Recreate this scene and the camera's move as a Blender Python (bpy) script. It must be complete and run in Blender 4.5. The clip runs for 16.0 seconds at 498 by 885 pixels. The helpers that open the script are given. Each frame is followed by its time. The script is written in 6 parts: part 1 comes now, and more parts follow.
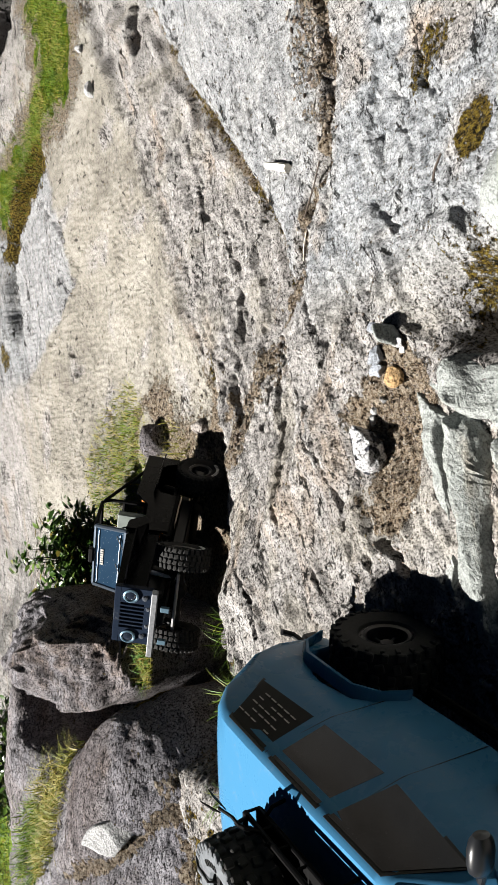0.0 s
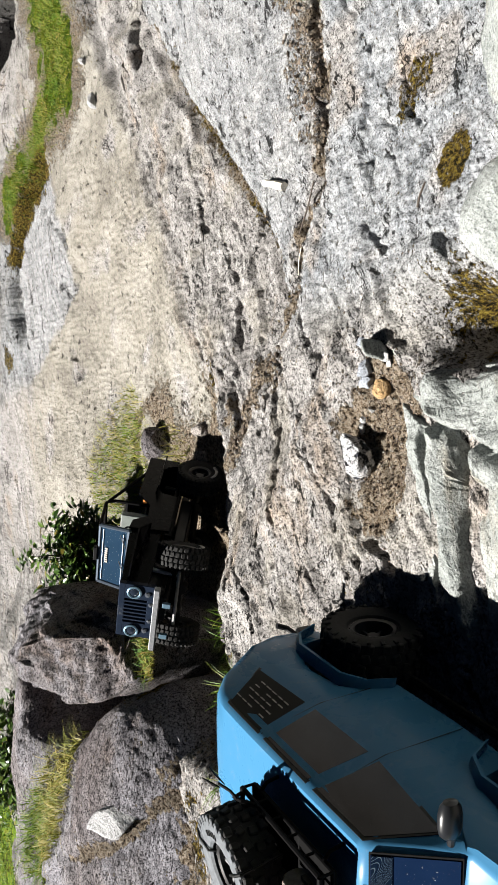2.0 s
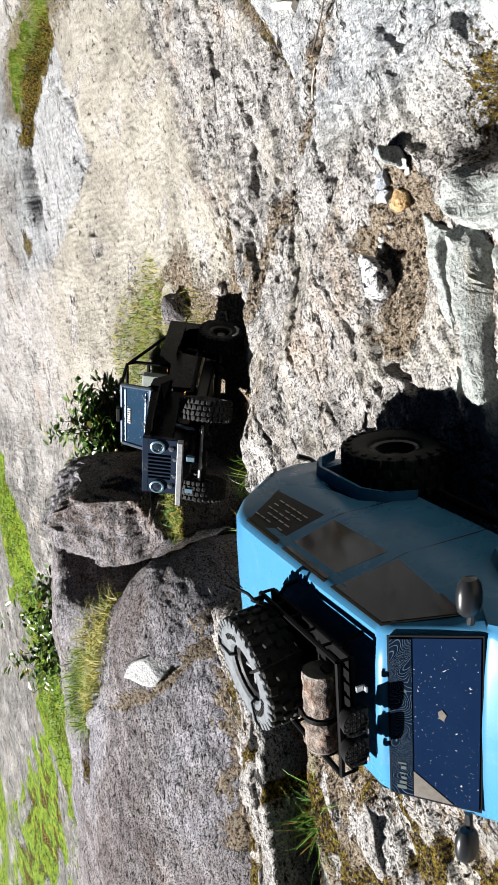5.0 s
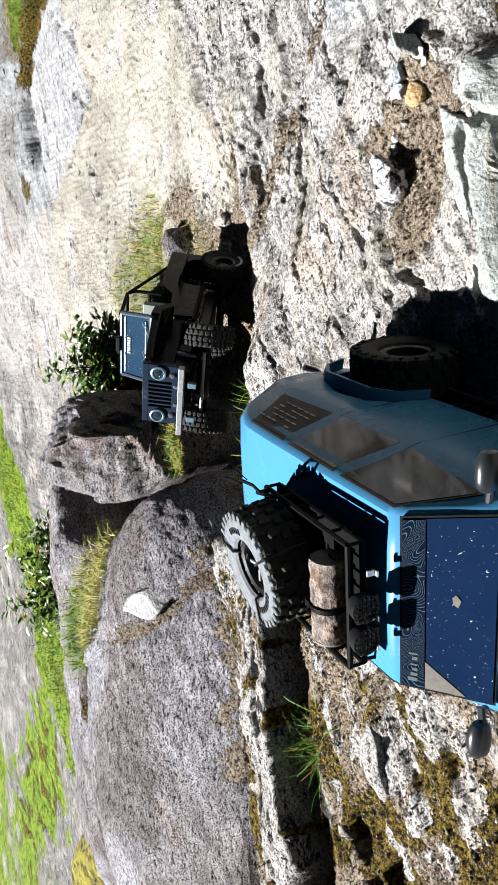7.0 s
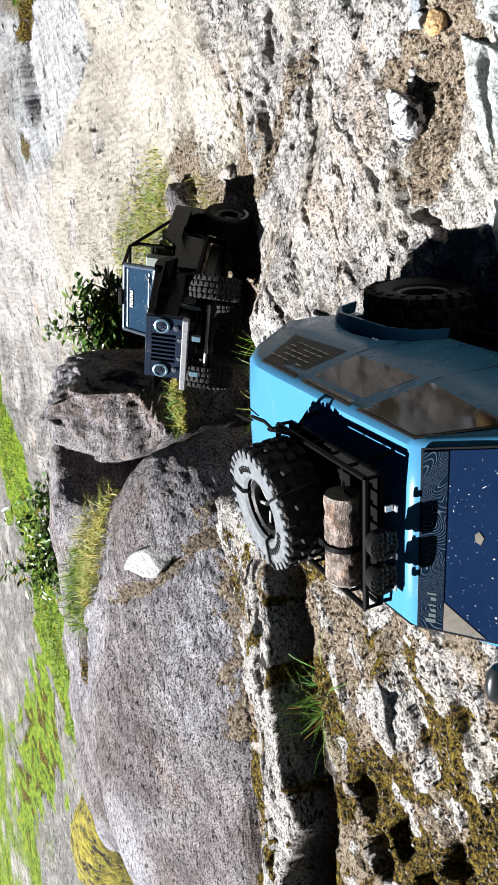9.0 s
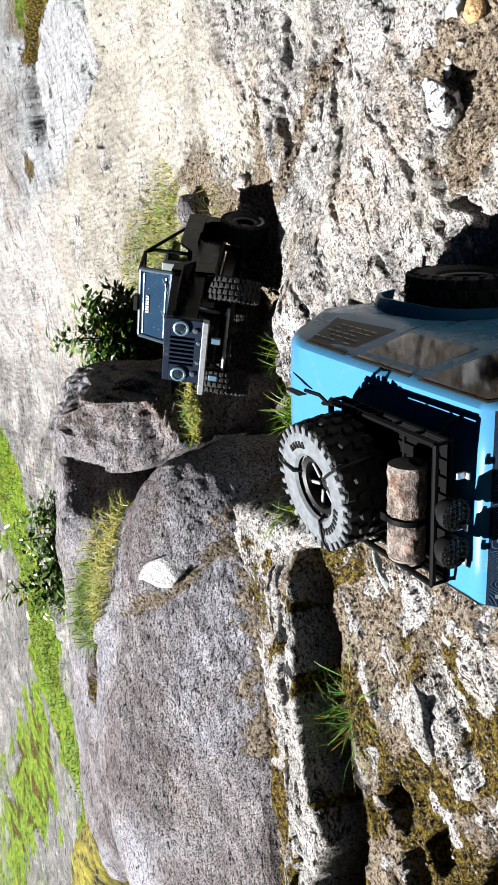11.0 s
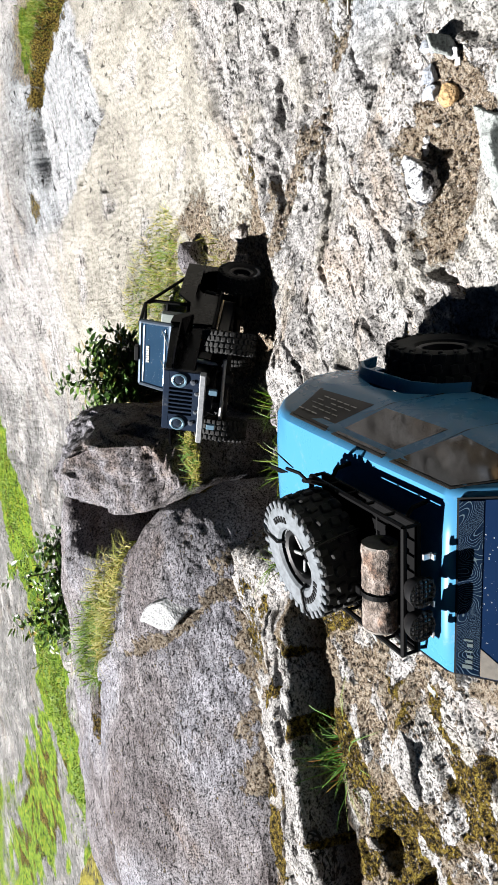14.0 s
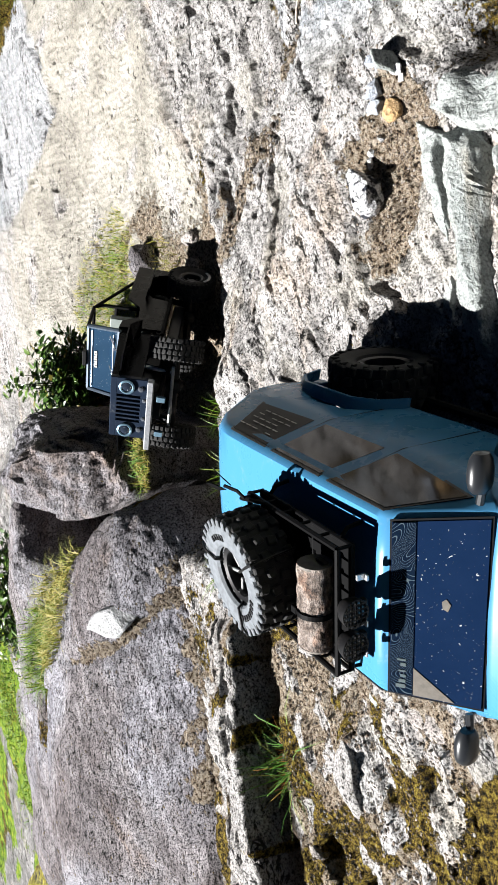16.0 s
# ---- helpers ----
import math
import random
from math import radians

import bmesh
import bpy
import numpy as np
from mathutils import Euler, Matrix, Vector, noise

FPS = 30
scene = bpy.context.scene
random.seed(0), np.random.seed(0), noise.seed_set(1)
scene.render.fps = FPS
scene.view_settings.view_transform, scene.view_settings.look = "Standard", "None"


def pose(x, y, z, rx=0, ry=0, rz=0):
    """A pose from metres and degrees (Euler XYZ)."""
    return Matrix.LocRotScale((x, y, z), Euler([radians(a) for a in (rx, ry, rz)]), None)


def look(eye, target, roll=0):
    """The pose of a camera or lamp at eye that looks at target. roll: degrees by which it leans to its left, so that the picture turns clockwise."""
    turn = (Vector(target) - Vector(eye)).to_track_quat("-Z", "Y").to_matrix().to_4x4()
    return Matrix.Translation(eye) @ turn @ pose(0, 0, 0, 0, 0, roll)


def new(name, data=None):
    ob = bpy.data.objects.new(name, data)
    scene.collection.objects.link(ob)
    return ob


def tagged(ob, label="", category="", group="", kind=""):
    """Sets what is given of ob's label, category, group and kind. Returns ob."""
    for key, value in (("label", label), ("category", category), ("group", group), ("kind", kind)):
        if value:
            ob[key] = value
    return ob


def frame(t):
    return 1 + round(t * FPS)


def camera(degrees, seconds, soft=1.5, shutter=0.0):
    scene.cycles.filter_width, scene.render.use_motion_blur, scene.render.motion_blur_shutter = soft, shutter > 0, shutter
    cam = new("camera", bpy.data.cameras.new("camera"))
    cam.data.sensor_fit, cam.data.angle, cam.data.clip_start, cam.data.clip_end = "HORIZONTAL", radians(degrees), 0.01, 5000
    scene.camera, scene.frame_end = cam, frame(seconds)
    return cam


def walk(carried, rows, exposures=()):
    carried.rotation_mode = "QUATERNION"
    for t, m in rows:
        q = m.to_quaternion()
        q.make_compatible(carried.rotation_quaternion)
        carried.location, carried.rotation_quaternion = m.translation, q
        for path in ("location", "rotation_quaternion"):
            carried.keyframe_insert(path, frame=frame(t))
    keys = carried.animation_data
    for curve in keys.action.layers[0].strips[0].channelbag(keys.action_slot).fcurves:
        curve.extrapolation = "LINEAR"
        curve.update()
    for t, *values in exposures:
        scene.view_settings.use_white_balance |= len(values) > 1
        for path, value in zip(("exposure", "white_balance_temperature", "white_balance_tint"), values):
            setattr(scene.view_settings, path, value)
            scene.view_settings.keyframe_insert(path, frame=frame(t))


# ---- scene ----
EXPO = 2.18
PATH = [
    (0, (0.0005, -0.0002, 0.7496), (0.0005, 1.7319, -0.2504), -90.00),
    (0.5, (0.0088, -0.0377, 0.7730), (-0.0000, 1.6935, -0.2286), -89.67),
    (1, (0.0151, -0.0589, 0.7864), (0.0192, 1.6662, -0.2256), -89.31),
    (1.5, (0.0195, -0.0641, 0.7909), (0.0270, 1.6600, -0.2228), -89.39),
    (2, (0.0134, -0.0667, 0.7873), (0.0071, 1.6629, -0.2170), -90.00),
    (2.5, (-0.0061, -0.0635, 0.7742), (-0.0383, 1.6763, -0.2116), -90.84),
    (3, (-0.0264, -0.0617, 0.7623), (-0.1001, 1.6883, -0.2031), -91.91),
    (3.5, (-0.0433, -0.0623, 0.7581), (-0.1613, 1.6935, -0.1922), -92.90),
    (4, (-0.0573, -0.0637, 0.7546), (-0.2217, 1.6961, -0.1813), -93.94),
    (4.2, (-0.0638, -0.0640, 0.7538), (-0.2454, 1.6970, -0.1768), -94.39),
    (6.3, (-0.1518, -0.0246, 0.7475), (-0.4361, 1.7315, -0.1664), -96.32),
    (6.5, (-0.1631, -0.0252, 0.7481), (-0.4477, 1.7309, -0.1657), -96.10),
    (7, (-0.1757, -0.0231, 0.7460), (-0.4812, 1.7303, -0.1663), -96.24),
    (7.5, (-0.1839, -0.0203, 0.7434), (-0.5120, 1.7304, -0.1661), -96.46),
    (8, (-0.1921, -0.0140, 0.7397), (-0.5388, 1.7347, -0.1668), -96.64),
    (8.5, (-0.2017, -0.0058, 0.7370), (-0.5615, 1.7418, -0.1667), -96.69),
    (9, (-0.2170, 0.0060, 0.7450), (-0.5804, 1.7497, -0.1648), -96.60),
    (9.5, (-0.2334, 0.0179, 0.7542), (-0.5947, 1.7620, -0.1555), -96.71),
    (9.7, (-0.2441, 0.0218, 0.7578), (-0.5971, 1.7689, -0.1494), -96.53),
    (11.8, (-0.2731, 0.0594, 0.7935), (-0.5340, 1.7939, -0.1675), -95.05),
    (12, (-0.2448, 0.0592, 0.7906), (-0.5446, 1.7811, -0.1816), -95.83),
    (12.5, (-0.2427, 0.0328, 0.7895), (-0.5194, 1.7391, -0.2165), -95.33),
    (13, (-0.2349, 0.0128, 0.7888), (-0.4906, 1.7220, -0.2178), -95.08),
    (13.5, (-0.2211, 0.0052, 0.7867), (-0.4660, 1.7455, -0.1680), -95.10),
    (14, (-0.2125, 0.0018, 0.7872), (-0.4503, 1.7567, -0.1421), -95.09),
    (14.5, (-0.2057, 0.0001, 0.7824), (-0.4472, 1.7423, -0.1697), -95.15),
    (15, (-0.2005, -0.0012, 0.7764), (-0.4450, 1.7220, -0.2090), -95.12),
    (15.5, (-0.1971, -0.0018, 0.7711), (-0.4433, 1.7073, -0.2381), -95.05),
    (16, (-0.1949, -0.0029, 0.7678), (-0.4415, 1.7013, -0.2497), -95.08),
]
cam = camera(34.00, 16.0, 0.45)
walk(cam, [(t, look(eye, target, roll)) for t, eye, target, roll in PATH], [(0.0, EXPO - 0.44, 6850, 10), (4.2, EXPO - 0.32, 6750, 10), (6.3, EXPO - 0.03, 6500, 10), (16.0, EXPO - 0.03, 6500, 10)])

# ---- world and sun ----
SUN_FROM = Vector((-0.48, 0.24, 0.85)).normalized()
world = bpy.data.worlds.new("sky")
scene.world = world
world.use_nodes = True
wn = world.node_tree
sky = wn.nodes.new("ShaderNodeTexSky")
sky.sky_type = "NISHITA"
sky.sun_disc = False
sky.altitude = 2500
sky.air_density = 0.6
sky.dust_density = 0.1
sky.ozone_density = 8.0
sky.sun_elevation = math.asin(SUN_FROM.z)
sky.sun_rotation = math.atan2(SUN_FROM.x, SUN_FROM.y)
wn.links.new(sky.outputs[0], wn.nodes["Background"].inputs[0])
wn.nodes["Background"].inputs[1].default_value = 0.0035
sun_data = bpy.data.lights.new("sun", "SUN")
sun_data.energy = 5.0
sun_data.angle = radians(0.5)
sun_data.color = (1.0, 0.99, 0.972)
sun = new("sun", sun_data)
sun.matrix_world = look(SUN_FROM * 30, (0, 0, 0))


# ---- numeric noise ----
def lattice(ix, iy, iz, seed):
    h = (ix.astype(np.uint32) * np.uint32(374761393) + iy.astype(np.uint32) * np.uint32(668265263)
         + iz.astype(np.uint32) * np.uint32(2246822519) + np.uint32((seed * 3266489917) % 4294967296))
    h = (h ^ (h >> np.uint32(13))) * np.uint32(1274126177)
    h = (h ^ (h >> np.uint32(16))) * np.uint32(2654435761)
    return (h ^ (h >> np.uint32(15))).astype(np.float64) / 4294967296.0


def noise2(x, y, seed=0):
    """Gradient noise, about -1 to 1."""
    x, y = np.asarray(x, float), np.asarray(y, float)
    fx, fy = np.floor(x), np.floor(y)
    ix, iy = fx.astype(np.int64), fy.astype(np.int64)
    dx, dy = x - fx, y - fy
    ux, uy = dx * dx * dx * (dx * (dx * 6 - 15) + 10), dy * dy * dy * (dy * (dy * 6 - 15) + 10)
    zero = np.zeros_like(ix)

    def corner(ox, oy):
        a = lattice(ix + ox, iy + oy, zero, seed) * 2 * np.pi
        return np.cos(a) * (dx - ox) + np.sin(a) * (dy - oy)

    low = corner(0, 0) * (1 - ux) + corner(1, 0) * ux
    high = corner(0, 1) * (1 - ux) + corner(1, 1) * ux
    return (low * (1 - uy) + high * uy) * 1.5


def noise3(p, seed=0):
    """Value noise of an (n, 3) array, -1 to 1."""
    f = np.floor(p)
    i = f.astype(np.int64)
    d = p - f
    d = d * d * (3 - 2 * d)
    out = 0
    for ox in (0, 1):
        for oy in (0, 1):
            for oz in (0, 1):
                w = (d[:, 0] if ox else 1 - d[:, 0]) * (d[:, 1] if oy else 1 - d[:, 1]) * (d[:, 2] if oz else 1 - d[:, 2])
                out = out + w * lattice(i[:, 0] + ox, i[:, 1] + oy, i[:, 2] + oz, seed)
    return out * 2 - 1


def fbm2(x, y, octaves=4, seed=0, gain=0.5):
    out, amp = 0, 1.0
    for k in range(octaves):
        out = out + amp * noise2(x * 2.03 ** k, y * 2.03 ** k, seed + 17 * k)
        amp *= gain
    return out


def fbm3(p, octaves=4, seed=0, gain=0.5):
    out, amp = 0, 1.0
    for k in range(octaves):
        out = out + amp * noise3(p * 2.03 ** k, seed + 17 * k)
        amp *= gain
    return out


def step(a, b, t):
    k = np.clip((np.asarray(t, float) - a) / (b - a), 0, 1)
    return k * k * (3 - 2 * k)


def to_line(x, y, points):
    """Distance to a polyline, signed (left of its run positive), and the share of its run."""
    best = np.full(np.shape(x), 1e9)
    side, share = np.zeros(np.shape(x)), np.zeros(np.shape(x))
    n = len(points) - 1
    for k in range(n):
        (ax, ay), (bx, by) = points[k][:2], points[k + 1][:2]
        ux, uy = bx - ax, by - ay
        t = np.clip(((x - ax) * ux + (y - ay) * uy) / (ux * ux + uy * uy), 0, 1)
        d = np.hypot(x - ax - t * ux, y - ay - t * uy)
        near = d < best
        best = np.where(near, d, best)
        side = np.where(near, np.sign(ux * (y - ay) - uy * (x - ax)), side)
        share = np.where(near, (k + t) / n, share)
    return best, best * side, share


# ---- materials ----
def material(name):
    mat = bpy.data.materials.new(name)
    mat.use_nodes = True
    return mat, mat.node_tree.nodes, mat.node_tree.links, mat.node_tree.nodes["Principled BSDF"]


def ramp(nodes, links, source, stops):
    r = nodes.new("ShaderNodeValToRGB")
    while len(r.color_ramp.elements) < len(stops):
        r.color_ramp.elements.new(0.5)
    for e, (pos, col) in zip(r.color_ramp.elements, stops):
        e.position = pos
        e.color = (*col, 1) if len(col) == 3 else col
    links.new(source, r.inputs[0])
    return r.outputs[0]


def tex_noise(nodes, links, coords, scale, detail=4, rough=0.55, dist=0.0):
    n = nodes.new("ShaderNodeTexNoise")
    n.inputs["Scale"].default_value = scale
    n.inputs["Detail"].default_value = detail
    n.inputs["Roughness"].default_value = rough
    n.inputs["Distortion"].default_value = dist
    links.new(coords, n.inputs["Vector"])
    return n.outputs["Fac"]


def mix(nodes, links, fac, a, b, mode="MIX"):
    m = nodes.new("ShaderNodeMix")
    m.data_type = "RGBA"
    m.blend_type = mode
    for sock, v in ((m.inputs[0], fac), (m.inputs[6], a), (m.inputs[7], b)):
        if isinstance(v, (int, float)):
            sock.default_value = v
        elif isinstance(v, tuple):
            sock.default_value = (*v, 1)
        else:
            links.new(v, sock)
    return m.outputs[2]


def math_node(nodes, links, op, a, b=0.0, clamp=False):
    m = nodes.new("ShaderNodeMath")
    m.operation = op
    m.use_clamp = clamp
    for sock, v in ((m.inputs[0], a), (m.inputs[1], b)):
        if isinstance(v, (int, float)):
            sock.default_value = v
        else:
            links.new(v, sock)
    return m.outputs[0]


def coords_of(nodes, links, scale=(1, 1, 1), turn=0.0):
    c = nodes.new("ShaderNodeTexCoord")
    m = nodes.new("ShaderNodeMapping")
    m.inputs["Scale"].default_value = scale
    m.inputs["Rotation"].default_value = (0, 0, radians(turn))
    links.new(c.outputs["Object"], m.inputs["Vector"])
    return m.outputs[0]


def along(nodes, links, stretch, turn):
    """Object coordinates stretched along a direction of the plan."""
    c = nodes.new("ShaderNodeTexCoord")
    m = nodes.new("ShaderNodeMapping")
    m.vector_type = "TEXTURE"
    m.inputs["Scale"].default_value = (stretch, 1, 1)
    m.inputs["Rotation"].default_value = (0, 0, radians(turn))
    links.new(c.outputs["Object"], m.inputs["Vector"])
    return m.outputs[0]


def bump(nodes, links, bsdf, heights):
    """heights: (socket, strength, distance) chained one after the other."""
    last = None
    for h, strength, distance in heights:
        b = nodes.new("ShaderNodeBump")
        b.inputs["Strength"].default_value = strength
        b.inputs["Distance"].default_value = distance
        links.new(h, b.inputs["Height"])
        if last:
            links.new(last, b.inputs["Normal"])
        last = b.outputs[0]
    links.new(last, bsdf.inputs["Normal"])


def attribute(nodes, name):
    a = nodes.new("ShaderNodeAttribute")
    a.attribute_name = name
    return a.outputs["Fac"]


def ragged(nodes, links, name, breakup, wide=1.5, steep=5.0):
    """A zone whose border breaks up into specks."""
    off = math_node(nodes, links, "MULTIPLY", math_node(nodes, links, "SUBTRACT", breakup, 0.5), wide)
    edge = math_node(nodes, links, "ADD", math_node(nodes, links, "SUBTRACT", attribute(nodes, name), 0.45), off)
    return math_node(nodes, links, "ADD", math_node(nodes, links, "MULTIPLY", edge, steep), 0.5, clamp=True)


def rock_material(name, dark, mid, light, zoned=False, grain=1.0, patches=False, smooth=False, speckle=0.8, tinted=False):
    mat, n, l, bsdf = material(name)
    flat = coords_of(n, l)
    run = along(n, l, 2.6, 28)
    big = tex_noise(n, l, flat, 5, 5, 0.6, 0.4)
    streak = tex_noise(n, l, along(n, l, 3.4, 28), 34, 5, 0.62, 0.4)
    speck = tex_noise(n, l, flat, 330 * grain, 3, 0.62)
    grit = tex_noise(n, l, along(n, l, 2.4, 6) if tinted else along(n, l, 1.5, 28), 190 * grain, 4, 0.66)
    tone = ramp(n, l, big, [(0.3, dark), (0.5, mid), (0.7, light)])
    tone = mix(n, l, 0.5, tone, ramp(n, l, streak, [(0.36, dark), (0.5, mid), (0.64, light)]))
    # brown weathering in soft patches
    rust = math_node(n, l, "MULTIPLY", ramp(n, l, tex_noise(n, l, run, 9, 5, 0.7, 0.5), [(0.54, (0, 0, 0)), (0.68, (1, 1, 1))]), 0.6)
    tone = mix(n, l, rust, tone, mix(n, l, 1.0, tone, (0.92, 0.70, 0.50), "MULTIPLY"))
    if patches:
        tone = mix(n, l, ramp(n, l, tex_noise(n, l, flat, 40, 4, 0.6, 0.8), [(0.50, (0, 0, 0)), (0.54, (1, 1, 1))]), tone, (0.03, 0.032, 0.04))
    if tinted:
        cast = ramp(n, l, tex_noise(n, l, along(n, l, 1.8, 10), 4.5, 4, 0.6, 0.5), [(0.36, (0.58, 0.53, 0.515)), (0.47, (0.93, 0.90, 0.89)), (0.56, (1.0, 1.02, 1.06)), (0.68, (1.3, 1.34, 1.42))])
        tone = mix(n, l, 1.0, tone, cast, "MULTIPLY")
    # crystals of the stone: dark mica, grey and white grains
    grains = ramp(n, l, speck, [(0.385, (0.05, 0.05, 0.052)), (0.425, (0.62, 0.62, 0.63)), (0.51, (1.05, 1.05, 1.05)), (0.60, (1.4, 1.4, 1.4))])
    clots = ramp(n, l, grit, [(0.375, (0.04, 0.04, 0.04)), (0.405, (0.66, 0.66, 0.66)), (0.47, (0.98, 0.98, 0.98)), (0.62, (1.15, 1.15, 1.15))])
    tone = mix(n, l, speckle, tone, grains, "MULTIPLY")
    worn = mix(n, l, 0.92 if not smooth else speckle, (1.0, 1.0, 1.0), clots, "MULTIPLY")
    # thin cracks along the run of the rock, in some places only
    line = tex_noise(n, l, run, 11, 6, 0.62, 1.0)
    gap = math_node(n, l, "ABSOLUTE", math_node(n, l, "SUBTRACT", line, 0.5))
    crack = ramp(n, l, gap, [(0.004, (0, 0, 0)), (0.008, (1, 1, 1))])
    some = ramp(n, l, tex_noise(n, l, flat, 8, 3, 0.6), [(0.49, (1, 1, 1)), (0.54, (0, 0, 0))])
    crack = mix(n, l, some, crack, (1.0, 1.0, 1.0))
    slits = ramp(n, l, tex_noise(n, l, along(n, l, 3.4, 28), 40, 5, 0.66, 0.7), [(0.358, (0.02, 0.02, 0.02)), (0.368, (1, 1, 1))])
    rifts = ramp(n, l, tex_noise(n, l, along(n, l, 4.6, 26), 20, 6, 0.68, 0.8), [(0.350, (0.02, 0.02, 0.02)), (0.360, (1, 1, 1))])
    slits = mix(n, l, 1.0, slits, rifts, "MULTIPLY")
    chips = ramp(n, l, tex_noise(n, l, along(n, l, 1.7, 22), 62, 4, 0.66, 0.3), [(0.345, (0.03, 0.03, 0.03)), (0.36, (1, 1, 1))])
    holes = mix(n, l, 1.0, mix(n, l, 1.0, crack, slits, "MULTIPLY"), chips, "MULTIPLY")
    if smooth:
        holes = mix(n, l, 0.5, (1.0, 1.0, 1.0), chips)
    if zoned:
        dust = attribute(n, "dust")
        sandy = ramp(n, l, big, [(0.32, (0.150, 0.138, 0.118)), (0.5, (0.205, 0.192, 0.165)), (0.66, (0.255, 0.242, 0.212))])
        sandy = mix(n, l, 0.5, sandy, grains, "MULTIPLY")
        tone = mix(n, l, dust, tone, sandy)
        lichen = math_node(n, l, "MULTIPLY", attribute(n, "lichen"), ramp(n, l, tex_noise(n, l, flat, 17, 6, 0.68, 0.6), [(0.47, (1, 1, 1)), (0.60, (0.42, 0.42, 0.42))]))
        tone = mix(n, l, lichen, tone, (0.062, 0.061, 0.059))
        slab = attribute(n, "slab")
        blue = mix(n, l, 0.7, ramp(n, l, streak, [(0.32, (0.135, 0.144, 0.155)), (0.5, (0.215, 0.225, 0.238)), (0.68, (0.28, 0.288, 0.295))]), grains, "MULTIPLY")
        tone = mix(n, l, slab, tone, blue)
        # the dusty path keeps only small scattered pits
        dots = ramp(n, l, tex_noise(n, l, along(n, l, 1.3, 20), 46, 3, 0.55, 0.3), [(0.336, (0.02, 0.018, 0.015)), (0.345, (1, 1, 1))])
        fleck = ramp(n, l, tex_noise(n, l, flat, 120, 3, 0.6), [(0.350, (0.06, 0.05, 0.04)), (0.372, (1, 1, 1))])
        worn = mix(n, l, math_node(n, l, "MULTIPLY", slab, 0.45), worn, (1.0, 1.0, 1.0))
        worn = mix(n, l, math_node(n, l, "MULTIPLY", dust, 0.8), worn, mix(n, l, 0.8, (1.0, 1.0, 1.0), fleck))
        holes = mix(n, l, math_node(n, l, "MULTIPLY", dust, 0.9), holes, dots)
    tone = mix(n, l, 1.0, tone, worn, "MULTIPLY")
    # cracks, slits and pits: their shade put into the colour, nearly black
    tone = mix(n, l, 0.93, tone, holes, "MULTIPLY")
    if zoned:
        breakup = tex_noise(n, l, along(n, l, 1.6, 28), 130, 5, 0.72)
        dirt = ragged(n, l, "dirt", breakup, 3.0)
        crumbs = tex_noise(n, l, flat, 160, 5, 0.72)
        soil = ramp(n, l, crumbs, [(0.405, (0.006, 0.004, 0.003)), (0.430, (0.105, 0.073, 0.047)), (0.485, (0.22, 0.170, 0.120)), (0.56, (0.35, 0.30, 0.24))])
        tone = mix(n, l, dirt, tone, soil)
        # near-black brown: painted shade in the trench, dark soil in the boulder's seam
        tone = mix(n, l, attribute(n, "humus_and_shade"), tone, ramp(n, l, crumbs, [(0.42, (0.004, 0.003, 0.002)), (0.6, (0.035, 0.026, 0.018))]))
        moss = ragged(n, l, "moss", breakup, 2.6)
        lumps = math_node(n, l, "MULTIPLY", crumbs, math_node(n, l, "MAXIMUM", dirt, moss))
        green = ramp(n, l, tex_noise(n, l, flat, 140, 5, 0.8), [(0.44, (0.004, 0.0035, 0.0015)), (0.48, (0.055, 0.036, 0.008)), (0.54, (0.140, 0.096, 0.017)), (0.61, (0.24, 0.185, 0.035))])
        grassy = ragged(n, l, "grassy", breakup, 2.0, 4.0)
        turf = ramp(n, l, tex_noise(n, l, flat, 34, 7, 0.8), [(0.39, (0.010, 0.014, 0.002)), (0.45, (0.040, 0.076, 0.004)), (0.54, (0.085, 0.135, 0.006)), (0.62, (0.150, 0.125, 0.015))])
        tone = mix(n, l, grassy, tone, turf)
        tone = mix(n, l, moss, tone, green)
    l.new(tone, bsdf.inputs["Base Color"])
    bsdf.inputs["Roughness"].default_value = 0.85
    bsdf.inputs["Specular IOR Level"].default_value = 0.08
    bump(n, l, bsdf, [(holes, 0.8, 0.005), (streak, 0.5, 0.007), (grit, 0.7, 0.005), (speck, 0.8, 0.003)] + ([(lumps, 1.0, 0.022)] if zoned else []))
    return mat


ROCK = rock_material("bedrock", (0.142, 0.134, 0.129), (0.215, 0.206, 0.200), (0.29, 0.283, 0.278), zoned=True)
GRANITE = rock_material("grey granite", (0.078, 0.073, 0.078), (0.142, 0.134, 0.141), (0.215, 0.207, 0.216), zoned=True, grain=1.0, smooth=True, speckle=1.0, tinted=True)
QUARTZ = rock_material("white quartz with dark patches", (0.30, 0.30, 0.31), (0.42, 0.42, 0.43), (0.52, 0.52, 0.52), patches=True)
PALE = rock_material("pale quartz rock", (0.26, 0.262, 0.268), (0.36, 0.362, 0.368), (0.44, 0.44, 0.442), smooth=True, speckle=0.35)
SLATE = rock_material("pale green grey rock", (0.155, 0.168, 0.164), (0.225, 0.240, 0.233), (0.30, 0.314, 0.305), smooth=True, speckle=0.4)
PINKISH = rock_material("pinkish grey rock", (0.15, 0.135, 0.125), (0.23, 0.208, 0.195), (0.31, 0.285, 0.27))
BLUISH = rock_material("bluish grey quartz", (0.16, 0.175, 0.20), (0.27, 0.29, 0.325), (0.36, 0.385, 0.42), smooth=True, speckle=0.4)
TAN = rock_material("tan stone", (0.24, 0.15, 0.07), (0.33, 0.22, 0.115), (0.40, 0.30, 0.19), smooth=True, speckle=0.4)


